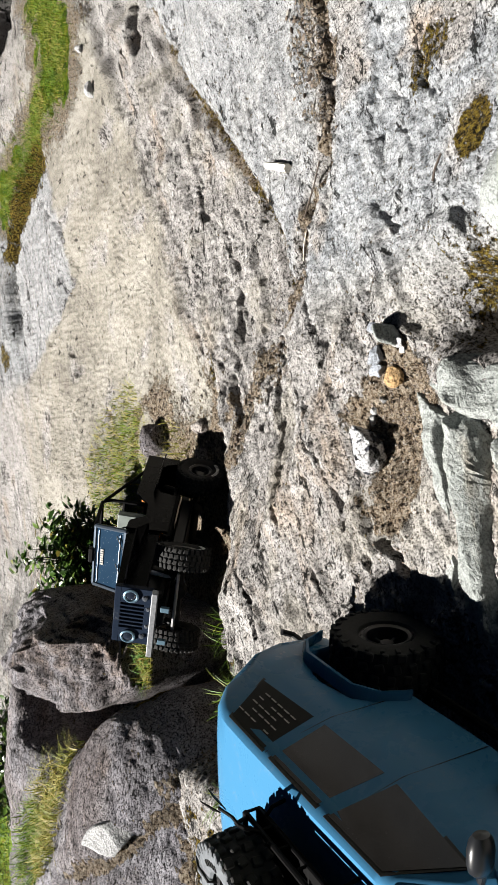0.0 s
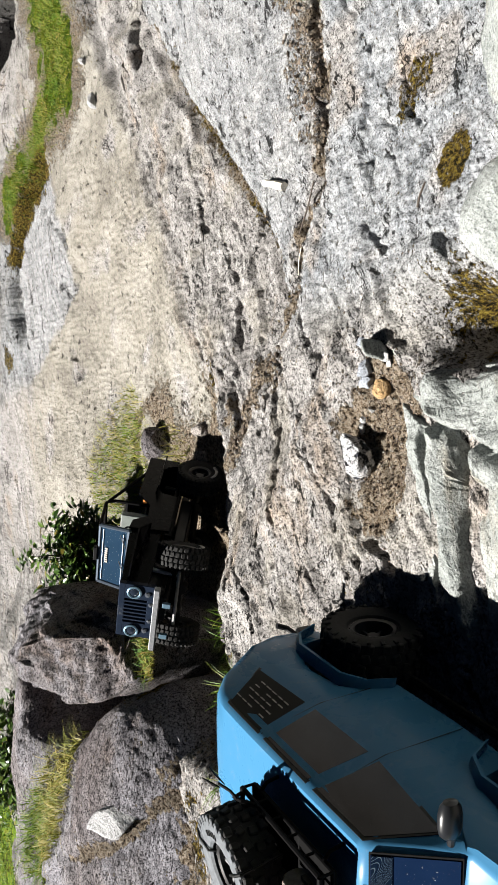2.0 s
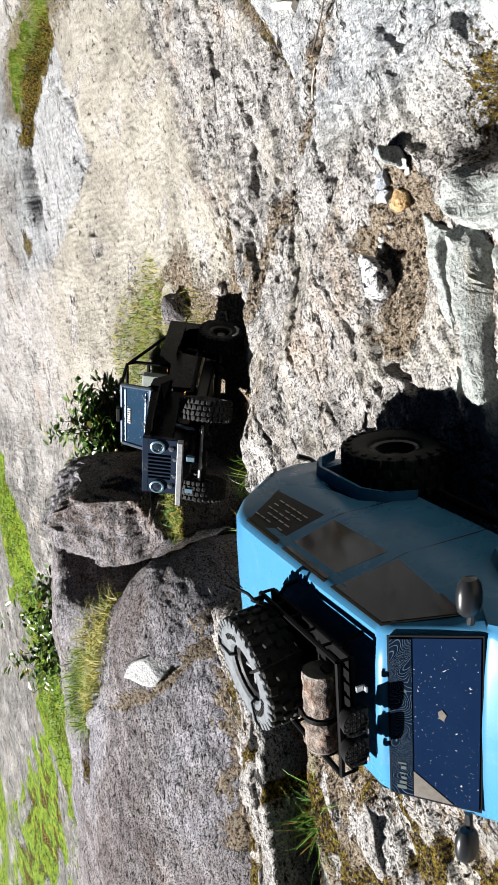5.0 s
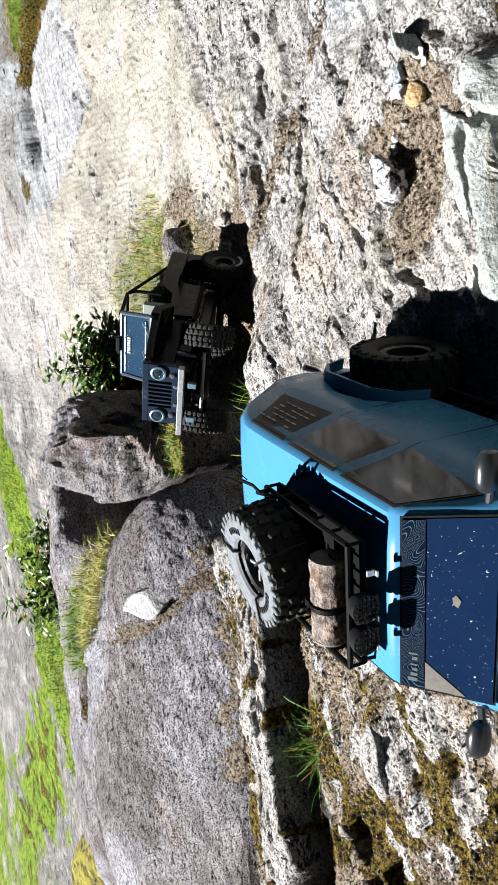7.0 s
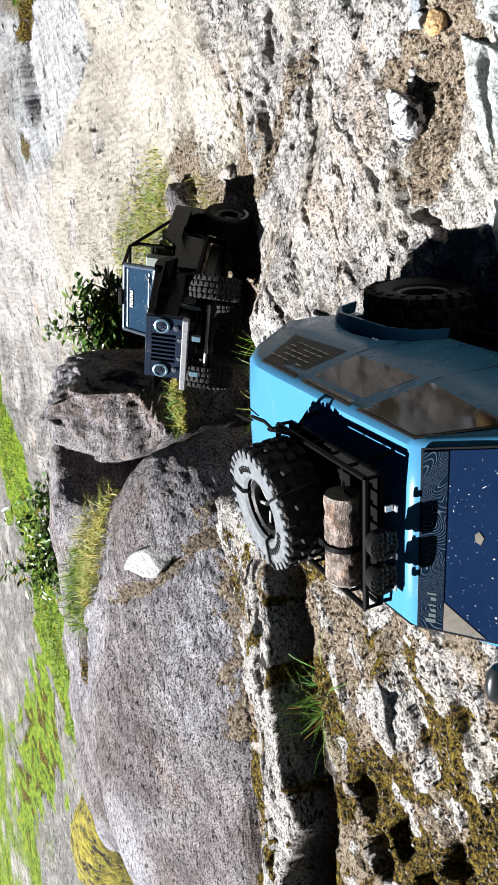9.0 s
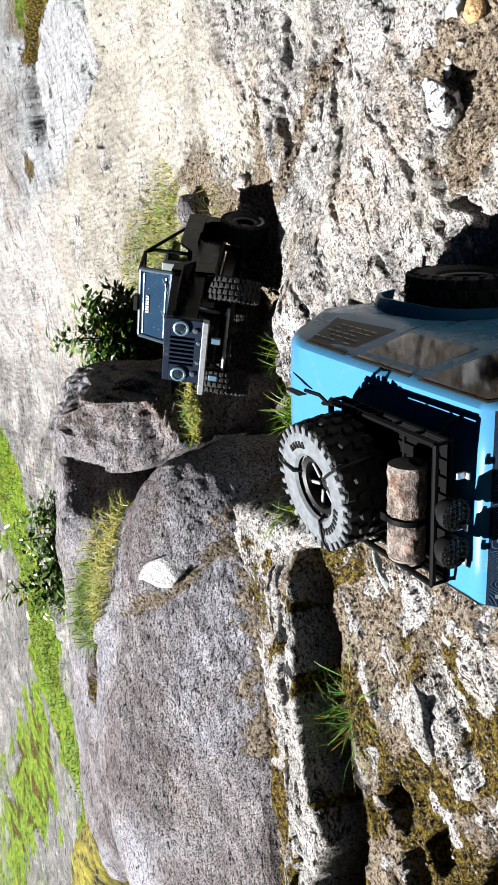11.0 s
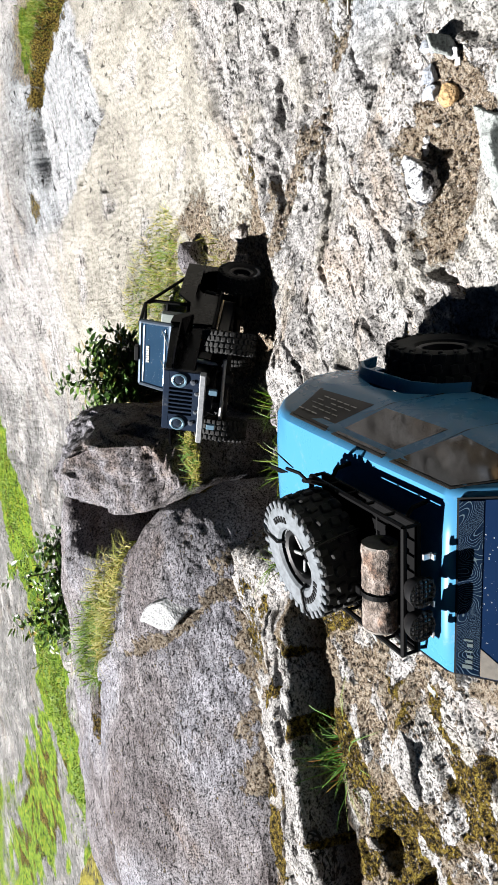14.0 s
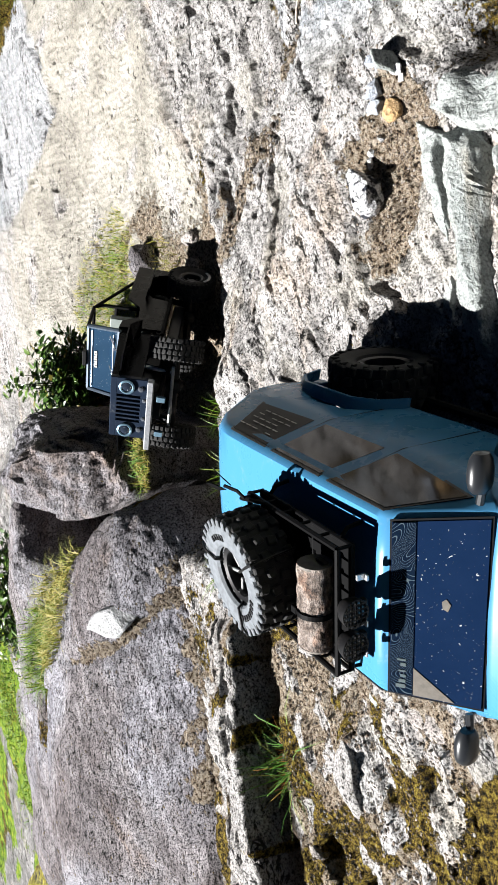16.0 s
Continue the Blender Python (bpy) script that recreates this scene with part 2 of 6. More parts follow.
def plain(name, color, rough=0.5, metal=0.0, spec=0.5, grain=0.0, size=60, coat=0.0):
    mat, n, l, bsdf = material(name)
    bsdf.inputs["Roughness"].default_value = rough
    bsdf.inputs["Metallic"].default_value = metal
    bsdf.inputs["Specular IOR Level"].default_value = spec
    bsdf.inputs["Coat Weight"].default_value = coat
    f = tex_noise(n, l, coords_of(n, l), size, 5, 0.65)
    lo, hi = tuple(c * (1 - 0.35 * grain) for c in color), tuple(min(1, c * (1 + 0.3 * grain)) for c in color)
    l.new(ramp(n, l, f, [(0.35, lo), (0.65, hi)]), bsdf.inputs["Base Color"])
    if grain:
        bump(n, l, bsdf, [(f, 0.25 * grain, 0.001)])
    return mat


# ---- mesh helpers ----
def mesh_of(name, verts, faces, mat, smooth=False):
    me = bpy.data.meshes.new(name)
    me.from_pydata([tuple(map(float, v)) for v in verts], [], [tuple(map(int, f)) for f in faces])
    me.materials.append(mat)
    if smooth:
        me.polygons.foreach_set("use_smooth", np.ones(len(me.polygons), bool))
    me.update()
    return me


def grid_mesh(name, co, nu, nv, mat, wrap_u=False, smooth=True):
    """A mesh from an (nu * nv, 3) array of a grid, u running fastest."""
    u = np.arange(nu if wrap_u else nu - 1)
    v = np.arange(nv - 1)
    uu, vv = np.meshgrid(u, v)
    a = vv * nu + uu
    b = vv * nu + (uu + 1) % nu
    quads = np.stack([a, b, b + nu, a + nu], -1).reshape(-1, 4)
    me = bpy.data.meshes.new(name)
    me.vertices.add(len(co))
    me.vertices.foreach_set("co", np.asarray(co, np.float32).ravel())
    me.loops.add(quads.size)
    me.loops.foreach_set("vertex_index", quads.astype(np.int32).ravel())
    me.polygons.add(len(quads))
    me.polygons.foreach_set("loop_start", np.arange(0, quads.size, 4, dtype=np.int32))
    me.polygons.foreach_set("loop_total", np.full(len(quads), 4, np.int32))
    me.polygons.foreach_set("use_smooth", np.full(len(quads), smooth))
    me.materials.append(mat)
    me.update(calc_edges=True)
    me.validate()
    return me


# ---- the ground ----
LEDGE = [(-0.60, 1.12), (-0.672, 1.084), (-0.746, 1.052), (-0.845, 1.045), (-0.92, 1.015), (-0.965, 0.985), (-1.06, 0.99), (-1.45, 1.0)]
GROOVE = [(0.99, 2.88), (0.90, 3.03), (0.82, 3.12), (0.74, 3.16), (0.67, 3.18), (0.53, 3.14), (0.41, 3.03), (0.345, 2.98)]
FAR_SLAB = [(1.10, 2.86), (0.95, 2.76), (0.809, 2.65), (0.668, 2.55), (0.53, 2.49), (0.446, 2.55), (0.367, 2.644), (0.303, 2.723), (0.20, 2.95), (0.15, 3.3)]
CRACKS = [
    ([(0.135, 1.417), (0.093, 1.387), (0.041, 1.359)], 0.015, 0.06), ([(0.235, 1.353), (0.172, 1.350)], 0.010, 0.04), ([(0.217, 1.039), (0.166, 1.002)], 0.006, 0.035),
    ([(0.137, 0.956), (0.086, 0.954)], 0.006, 0.04), ([(0.006, 0.930), (-0.061, 0.908), (-0.085, 0.890), (-0.115, 0.880)], 0.0055, 0.04), ([(-0.125, 0.815), (-0.140, 0.785), (-0.158, 0.758)], 0.010, 0.04),
    ([(-0.155, 0.835), (-0.185, 0.812)], 0.009, 0.045), ([(-0.179, 0.958), (-0.206, 0.925)], 0.008, 0.035), ([(-0.139, 1.118), (-0.195, 1.088)], 0.007, 0.04),
    ([(-0.005, 1.059), (-0.065, 1.073)], 0.005, 0.03), ([(0.334, 0.894), (0.300, 0.850), (0.277, 0.817)], 0.006, 0.03), ([(0.264, 0.680), (0.222, 0.660)], 0.008, 0.04)]
FAR_CRACKS = [
    ([(0.545, 2.465), (0.46, 2.563), (0.32, 2.677)], 0.012, 0.025), ([(0.842, 2.816), (0.70, 2.60), (0.545, 2.465)], 0.008, 0.014), ([(1.22, 2.13), (1.14, 2.11), (1.08, 2.085)], 0.022, 0.10),
    ([(0.162, 1.236), (0.114, 1.249), (0.064, 1.23), (0.027, 1.259)], 0.009, 0.035), ([(0.27, 1.45), (0.20, 1.41)], 0.009, 0.04), ([(0.60, 1.70), (0.50, 1.63)], 0.008, 0.035),
    ([(0.42, 1.52), (0.36, 1.47)], 0.008, 0.035), ([(-0.24, 1.13), (-0.30, 1.10)], 0.010, 0.05), ([(-0.17, 1.21), (-0.24, 1.19)], 0.012, 0.05), ([(0.66, 0.98), (0.60, 0.96)], 0.006, 0.03)]
TURF = [(1.70, 2.92), (1.565, 2.80), (1.395, 2.73), (1.22, 2.65), (1.16, 2.83), (1.07, 2.94), (1.0, 3.06), (0.95, 3.22)]
MEADOW = [(-0.70, 4.45), (-1.05, 4.12), (-1.30, 3.98), (-1.60, 3.66), (-1.75, 3.50), (-1.95, 3.30), (-2.2, 3.1)]
FEN = [(-2.25, 3.75), (-2.50, 4.0), (-2.75, 4.2), (-3.2, 4.5)]
SEAM = [(0.16, 1.16), (0.22, 1.12), (0.285, 1.10), (0.365, 1.11), (0.448, 1.07), (0.542, 1.09), (0.617, 1.11), (0.718, 1.15), (0.86, 1.21), (1.2, 1.36)]
SLAB_EDGE = [(0.26, 1.17), (0.405, 1.276), (0.516, 1.402), (0.60, 1.485), (0.776, 1.68), (0.95, 1.85), (1.1, 1.95)]
RUBBLE = [(0.24, 1.12), (0.18, 1.17), (0.125, 1.29), (0.05, 1.34), (-0.02, 1.36)]
SCREE = [(0.60, 1.13), (0.70, 1.18), (0.82, 1.24), (1.0, 1.33)]


def ahead_of_bank(x, y):
    """How far a place lies on the near side of the long edge between bedrock and path."""
    wob = 0.03 * noise2(x * 5, y * 5, 3) + 0.012 * noise2(x * 17, y * 17, 4)
    return (1.48 + 0.72 * x - y) * 0.811 + wob


def ledge_wave(x, y):
    return 0.016 * noise2(x * 12, y * 12, 31) + 0.0018 * noise2(x * 40, y * 40, 32)


def ground_height(x, y, detail=True):
    d = ahead_of_bank(x, y)
    path = -0.085 + 0.035 * step(1.9, 2.9, y) + 0.10 * step(2.6, 4.2, y) * step(-0.4, 0.3, x) - 0.02 * step(-0.2, -0.5, x)
    path = path + 0.035 * fbm2(x * 1.3, y * 1.3, 3, 11)
    s = x + y - 0.85
    rock = 0.1 - 0.22 * (1 - np.exp(-np.maximum(0, s - 0.1) / 0.55)) + 0.028 * step(-0.3, -0.6, x)
    rock = rock + 0.03 * np.exp(-((d - 0.09) / 0.07) ** 2) * step(-0.3, 0.3, x)
    near = np.maximum(step(-0.035, 0.05, d), step(-0.48, -0.6, x) * step(1.75, 1.5, y))
    z = path * (1 - near) + rock * near
    # gravel hollow round the loose stones, and the moss hole
    z = z - 0.045 * np.exp(-(((x - 0.02) / 0.13) ** 2 + ((y - 0.80) / 0.075) ** 2))
    z = z - 0.13 * np.exp(-(((x - 0.155) / 0.042) ** 2 + ((y - 0.665) / 0.055) ** 2))
    z = z - 0.03 * step(0.72, 0.6, y) * step(-0.3, 0.1, x)
    # ledge with its trench
    dist, side, share = to_line(x, y, LEDGE)
    wav = ledge_wave(x, y)
    here = step(0.02, 0.14, share) * step(-1.5, -1.3, x)
    q = side + wav
    lip = 0.035 + 0.018 * step(0.1, 0.5, share) + 0.012 * noise2(x * 9, y * 9, 34)
    z = z + here * lip * step(-0.15, -0.06, q) * step(0.016, -0.003, q)
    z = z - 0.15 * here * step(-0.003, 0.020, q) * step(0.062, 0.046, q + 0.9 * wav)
    for off, wide, deep in ((0.032, 0.007, 0.055), (0.064, 0.005, 0.04), (0.092, 0.006, 0.05)):
        z = z - here * deep * step(wide, wide * 0.5, np.abs(q + off + 0.012 * noise2(x * 20, y * 20, 35))) * step(-0.1, 0.25, noise2(x * 11 + off * 90, y * 4, 36))
    # pits in the mossy foreground, and one by the bank
    for px, py, pr, deep in ((-0.93, 0.775, 0.035, 0.09), (-0.985, 0.71, 0.05, 0.10), (-0.915, 0.860, 0.045, 0.16), (-0.99, 0.82, 0.04, 0.12), (0.973, 1.816, 0.055, 0.10), (0.689, 2.566, 0.018, 0.06), (0.53, 2.60, 0.017, 0.06), (0.282, 2.52, 0.016, 0.06), (0.223, 2.49, 0.020, 0.06), (-0.90, 0.67, 0.028, 0.06), (0.105, 1.425, 0.02, 0.05), (-0.20, 1.285, 0.03, 0.05), (1.74, 3.36, 0.27, 0.45)):
        z = z - deep * step(1.0, 0.55, np.hypot((x - px) / pr, (y - py) / (pr * 0.7)) + 0.25 * min(1.0, 0.06 / pr) * noise2(x * 40, y * 40, 33))
    for line, wide, deep in CRACKS + FAR_CRACKS:
        wide = wide * 0.75
        dist = to_line(x, y, line)[0] + 0.006 * noise2(x * 45, y * 45, 38)
        z = z - deep * step(wide, wide * 0.55, dist)
    # groove behind the path's far slab
    dist, side, share = to_line(x, y, GROOVE)
    wide = 0.088 - 0.024 * step(0.42, 0.70, share)
    z = z - (0.18 - 0.13 * step(0.36, 0.62, share)) * step(1.0, 0.75, share) * step(wide, wide * 0.2, dist + 0.25 * wide * noise2(x * 9, y * 9, 37))
    # mound of rubble in the gully
    z = z + 0.13 * np.exp(-(((x + 0.29) / 0.12) ** 2 + ((y - 1.40) / 0.07) ** 2))
    # seams between the slabs
    dist, side, share = to_line(x, y, SEAM)
    seam_side = side
    z = z - 0.020 * np.exp(-(dist / 0.012) ** 2) + 0.008 * step(0.0, -0.06, side) * step(0.2, 0.06, -side)
    dist, side, share = to_line(x, y, SLAB_EDGE)
    z = z - 0.02 * np.exp(-(dist / 0.025) ** 2) + 0.034 * step(0.006, -0.022, side) * step(0.5, 0.1, -side)
    calm = np.maximum(step(0.0, -0.03, side) * step(0.02, 0.06, seam_side), 0.75 * step(0.0, -0.05, seam_side) * step(0.15, 0.35, x))
    # the far meadow and the land beyond
    far = np.hypot(x, y)
    z = z + 0.25 * step(4, 14, far) * (1 + 0.6 * fbm2(x * 0.12, y * 0.12, 2, 71))
    z = z - 0.5 * step(20, 120, far)
    if detail:
        a, b = 0.843 * x + 0.538 * y, -0.538 * x + 0.843 * y
        rough = (1 - 0.6 * step(0.0, -0.06, d)) * (1 - 0.65 * calm)
        fade = step(9, 4, far)
        warp = 0.05 * noise2(x * 6, y * 6, 5)
        fol = noise2(a * 3.2, b * 24 + warp * 20, 21)
        z = z + fade * rough * (0.010 * fbm2(x * 9, y * 9, 4, 8) + 0.009 * (np.abs(fol) - 0.3) + 0.005 * np.abs(noise2(a * 9, b * 55, 22)))
        # broken strata: risers that face the near side
        for freq, tall, sd in ((5.5, 0.014, 81), (12.0, 0.006, 82)):
            t = b * freq + 0.9 * noise2(a * freq * 0.3, b * freq * 0.6, sd) + 0.25 * noise2(x * freq * 1.3, y * freq * 1.3, sd + 3)
            saw = t - np.floor(t)
            live = step(-0.05, 0.35, noise2(a * freq * 0.25, b * freq * 0.5, sd + 6))
            z = z - fade * rough * tall * live * (np.minimum(saw, (1 - saw) * 9) - 0.4)
        # long slits, and a few pits
        slit = noise2(a * 2.6 + warp * 8, b * 38 + 0.8 * noise2(a * 22, b * 22, 48), 41)
        z = z - fade * rough * 0.015 * step(0.54, 0.60, slit) * step(-0.05, 0.25, noise2(x * 4, y * 4, 42))
        slit = noise2(a * 5 + warp * 8, b * 62 + 0.8 * noise2(a * 30, b * 30, 49), 43)
        z = z - fade * rough * 0.016 * step(0.54, 0.62, slit) * step(0.0, 0.3, noise2(x * 6, y * 6, 44))
        pit = noise2(a * 26, b * 44, 45)
        z = z - fade * (0.3 + 0.7 * rough) * 0.010 * step(0.72, 0.78, pit) * step(0.0, 0.3, noise2(x * 5, y * 5, 46))
        z = z + fade * 0.0034 * fbm2(x * 60, y * 60, 3, 47, 0.6)
    return z


def ground_zones(x, y):
    d = ahead_of_bank(x, y)
    n1, n2, n3 = fbm2(x * 6, y * 6, 4, 61), fbm2(x * 16, y * 16, 3, 62), fbm2(x * 2.2, y * 2.2, 3, 63)
    far = np.hypot(x, y)
    away = np.hypot(x - 0.1, y - 1.6)
    behind = step(0.02, -0.05, d)
    dust = behind * step(-0.45, 0.25, n1 + 0.5) * step(-0.55, -0.2, x) * step(3.3, 2.7, y) * 0.9
    dust = np.maximum(dust, 0.5 * step(0.1, 0.5, n1) * step(0, 0.1, d))
    # bluish smooth slabs on the near side of the seam and by the slab edge
    dist, side, share = to_line(x, y, SEAM)
    slab = step(0.0, -0.05, side) * step(0.12, 0.3, x) * step(-0.5, 0.1, n1 + 0.15)
    dist2, side2, share2 = to_line(x, y, SLAB_EDGE)
    slab = np.maximum(slab, step(0.0, -0.03, side2) * step(0.02, 0.06, side) * 0.75)
    moss_line = 0.5 * step(0.03, 0.01, dist2 + 0.012 * n1)
    # soil in hollows and seams
    hollow = np.exp(-(((x - 0.02) / 0.14) ** 2 + ((y - 0.80) / 0.08) ** 2))
    dirt = step(0.35, 0.6, hollow + 0.25 * n2)
    dirt = np.maximum(dirt, 0.75 * step(0.026, 0.008, dist + 0.022 * n2) * step(0.0, 0.1, share))
    dirt = np.maximum(dirt, 0.7 * step(0.05, 0.015, to_line(x, y, RUBBLE)[0] + 0.05 * n2))
    dirt = np.maximum(dirt, 0.45 * step(0.06, 0.02, to_line(x, y, SCREE)[0] + 0.05 * n2))
    dirt = np.maximum(dirt, 0.8 * step(0.03, 0.01, dist2 + 0.012 * n2))
    # grey slab beyond the path, up to the groove, and the darker rock behind that
    df, sf, shf = to_line(x, y, FAR_SLAB)
    dg, sg, shg = to_line(x, y, GROOVE)
    inside = step(0.005, -0.025, sf + 0.015 * n2) * step(0.12, 0.3, x) * step(1.12, 1.0, x) * step(3.7, 3.4, y)
    dust = dust * (1 - 0.9 * inside)
    slab = np.maximum(slab, 0.65 * inside)
    behind_groove = step(0.0, -0.04, sg) * step(0.6, 0.3, dg) * inside
    front = step(-0.46, -0.62, x + 0.07 * n2) * step(1.34, 1.18, y + 0.06 * n2) * step(-1.75, -1.35, x + 0.25 * n3) * step(0.15, 0.42, y + 0.2 * n3)
    dl, sl, shl = to_line(x, y, LEDGE)
    dirt = np.maximum(dirt, front * step(-0.25, 0.15, n2 + 0.2) * (1 - step(-0.16, -0.13, sl + 0.02 * n2) * step(0.062, 0.050, sl) * step(-0.2, -0.05, 0.35 - n2)))
    dirt = np.maximum(dirt, step(0.0, 0.3, n1) * step(-0.4, -0.3, x) * step(0.02, -0.02, d) * step(2.2, 1.9, y) * step(0.25, 0.05, x))
    gully = step(0.03, -0.02, d) * step(1.95, 1.75, y) * step(0.12, -0.02, x) * step(-0.62, -0.5, x) * step(1.10, 1.22, y)
    dirt = np.maximum(dirt, 0.85 * gully)
    bare = np.zeros_like(x)
    for bx, by, br, bq in ((-0.673, 0.709, 0.050, 0.040), (-0.753, 0.785, 0.028, 0.050), (-0.736, 0.641, 0.050, 0.026), (-0.805, 0.726, 0.030, 0.020), (-0.62, 0.83, 0.035, 0.03)):
        bare = np.maximum(bare, np.exp(-((x - bx) / br) ** 2 - ((y - by) / bq) ** 2))
    bare = step(0.35, 0.55, bare + 0.3 * n2)
    dirt = dirt * (1 - front * bare)
    moss = front * (1 - bare) * step(0.14, 0.36, n1 + 0.45 * n2 + 0.30 * step(-0.72, -0.85, x) - 0.05) * (1 - step(-0.16, -0.13, sl + 0.02 * n2) * step(0.062, 0.050, sl) * step(-0.2, -0.05, 0.35 - n2))
    moss = np.maximum(moss, np.exp(-(((x - 0.165) / 0.06) ** 2 + ((y - 0.655) / 0.05) ** 2)) * step(-0.3, 0.2, n2))
    moss = np.maximum(moss, moss_line)
    moss = np.maximum(moss, 0.75 * step(0.3, 0.6, np.exp(-(((x - 0.37) / 0.05) ** 2 + ((y - 0.685) / 0.03) ** 2)) + 0.25 * n2))
    moss = np.maximum(moss, 0.5 * step(0.3, 0.6, np.exp(-(((x - 0.53) / 0.06) ** 2 + ((y - 0.83) / 0.04) ** 2)) + 0.3 * n2))
    moss = np.maximum(moss, 0.75 * step(0.035, 0.012, np.abs(d - 0.02) + 0.02 * n2) * step(0.0, 0.25, n1) * step(0.25, 0.1, x) * step(-0.42, -0.32, x))
    # grass: a band behind the boulders, and at the far end of the path
    band = to_line(x, y, MEADOW)[0] + 0.10 * n1 + 0.10 * n3
    away_turf, _, along_turf = to_line(x, y, TURF)
    patch = away_turf + 0.06 * n1 + 0.045 * step(0.45, 0.62, along_turf)
    fen = to_line(x, y, FEN)[0] + 0.25 * n1 + 0.12 * n3
    grassy = np.clip(step(0.26, 0.20, band) + step(0.155, 0.095, patch + 0.05 * n2) + 0.8 * step(0.32, 0.2, fen), 0, 1)
    grassy = np.maximum(grassy, step(3.6, 6.0, away + 1.2 * n3) * step(-0.5, 0.1, n3 + 0.2))
    moss = np.maximum(moss, grassy * step(0.05, 0.35, n1 + 0.4 * n2) * (0.35 + 0.65 * step(0.5, 0.3, fen)))
    dirt = np.maximum(dirt, 0.6 * step(0.28, 0.16, patch))
    moss = np.maximum(moss, step(0.14, 0.08, dg + 0.04 * n2) * step(0.62, 0.45, shg))
    moss = np.maximum(moss, 0.6 * step(0.06, 0.03, np.hypot(x - 0.324, (y - 3.2) * 0.7) + 0.02 * n2))
    # the trench's shade put into the ground colour as near-black brown
    humus_and_shade = step(0.0, 0.010, sl + ledge_wave(x, y)) * step(0.066, 0.056, sl + ledge_wave(x, y)) * step(0.05, 0.14, shl) * step(-1.5, -1.3, x)
    slab = slab * step(2.2, 1.5, away + 0.3 * n3)
    lichen = 0.8 * step(1.9, 3.0, away + 0.5 * n1) * step(-0.7, 0.1, n3 + 0.3 * n1)
    lichen = np.maximum(lichen, 0.85 * step(-0.25, -0.6, x + 0.15 * n1) * step(2.0, 2.4, y) * step(6.5, 5.0, far) * step(-0.6, 0.1, n1))
    lichen = np.maximum(lichen, 0.8 * behind_groove)
    return {"humus_and_shade": humus_and_shade, "lichen": lichen, "dust": dust, "slab": slab, "dirt": dirt, "moss": moss, "grassy": grassy}


def axis_points(low, high, fine, near, growth, reach):
    mid = np.arange(low, high, fine)

    def outward(start, sign):
        h, p, got = fine, start, []
        while abs(p) < reach:
            h *= growth if abs(p) < near else 1.12
            p += sign * h
            got.append(p)
        return got

    return np.array(outward(low, -1)[::-1] + list(mid) + outward(mid[-1], 1))


gx = axis_points(-0.98, 0.62, 0.0029, 3.2, 1.0125, 900)
gy = axis_points(0.58, 1.45, 0.0031, 5.0, 1.0085, 900)
GX, GY = np.meshgrid(gx, gy)
gxf, gyf = GX.ravel(), GY.ravel()
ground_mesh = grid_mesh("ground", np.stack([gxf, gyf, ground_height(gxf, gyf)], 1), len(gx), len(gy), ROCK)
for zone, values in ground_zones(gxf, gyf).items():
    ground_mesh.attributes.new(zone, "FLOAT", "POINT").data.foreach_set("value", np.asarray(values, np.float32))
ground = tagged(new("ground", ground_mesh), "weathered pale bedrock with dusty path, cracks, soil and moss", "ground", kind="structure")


def floor_at(x, y):
    return float(ground_height(np.array([x]), np.array([y]))[0])


# ---- boulders ----
def rounded_outline(points, count):
    """A closed smooth curve through the corner points."""
    p = np.array(points, float)
    n = len(p)
    t = np.linspace(0, n, count, endpoint=False)
    k, f = t.astype(int), (t % 1)[:, None]
    a, b, c, d = p[(k - 1) % n], p[k % n], p[(k + 1) % n], p[(k + 2) % n]
    return 0.5 * (2 * b + (c - a) * f + (2 * a - 5 * b + 4 * c - d) * f ** 2 + (3 * b - a - 3 * c + d) * f ** 3)


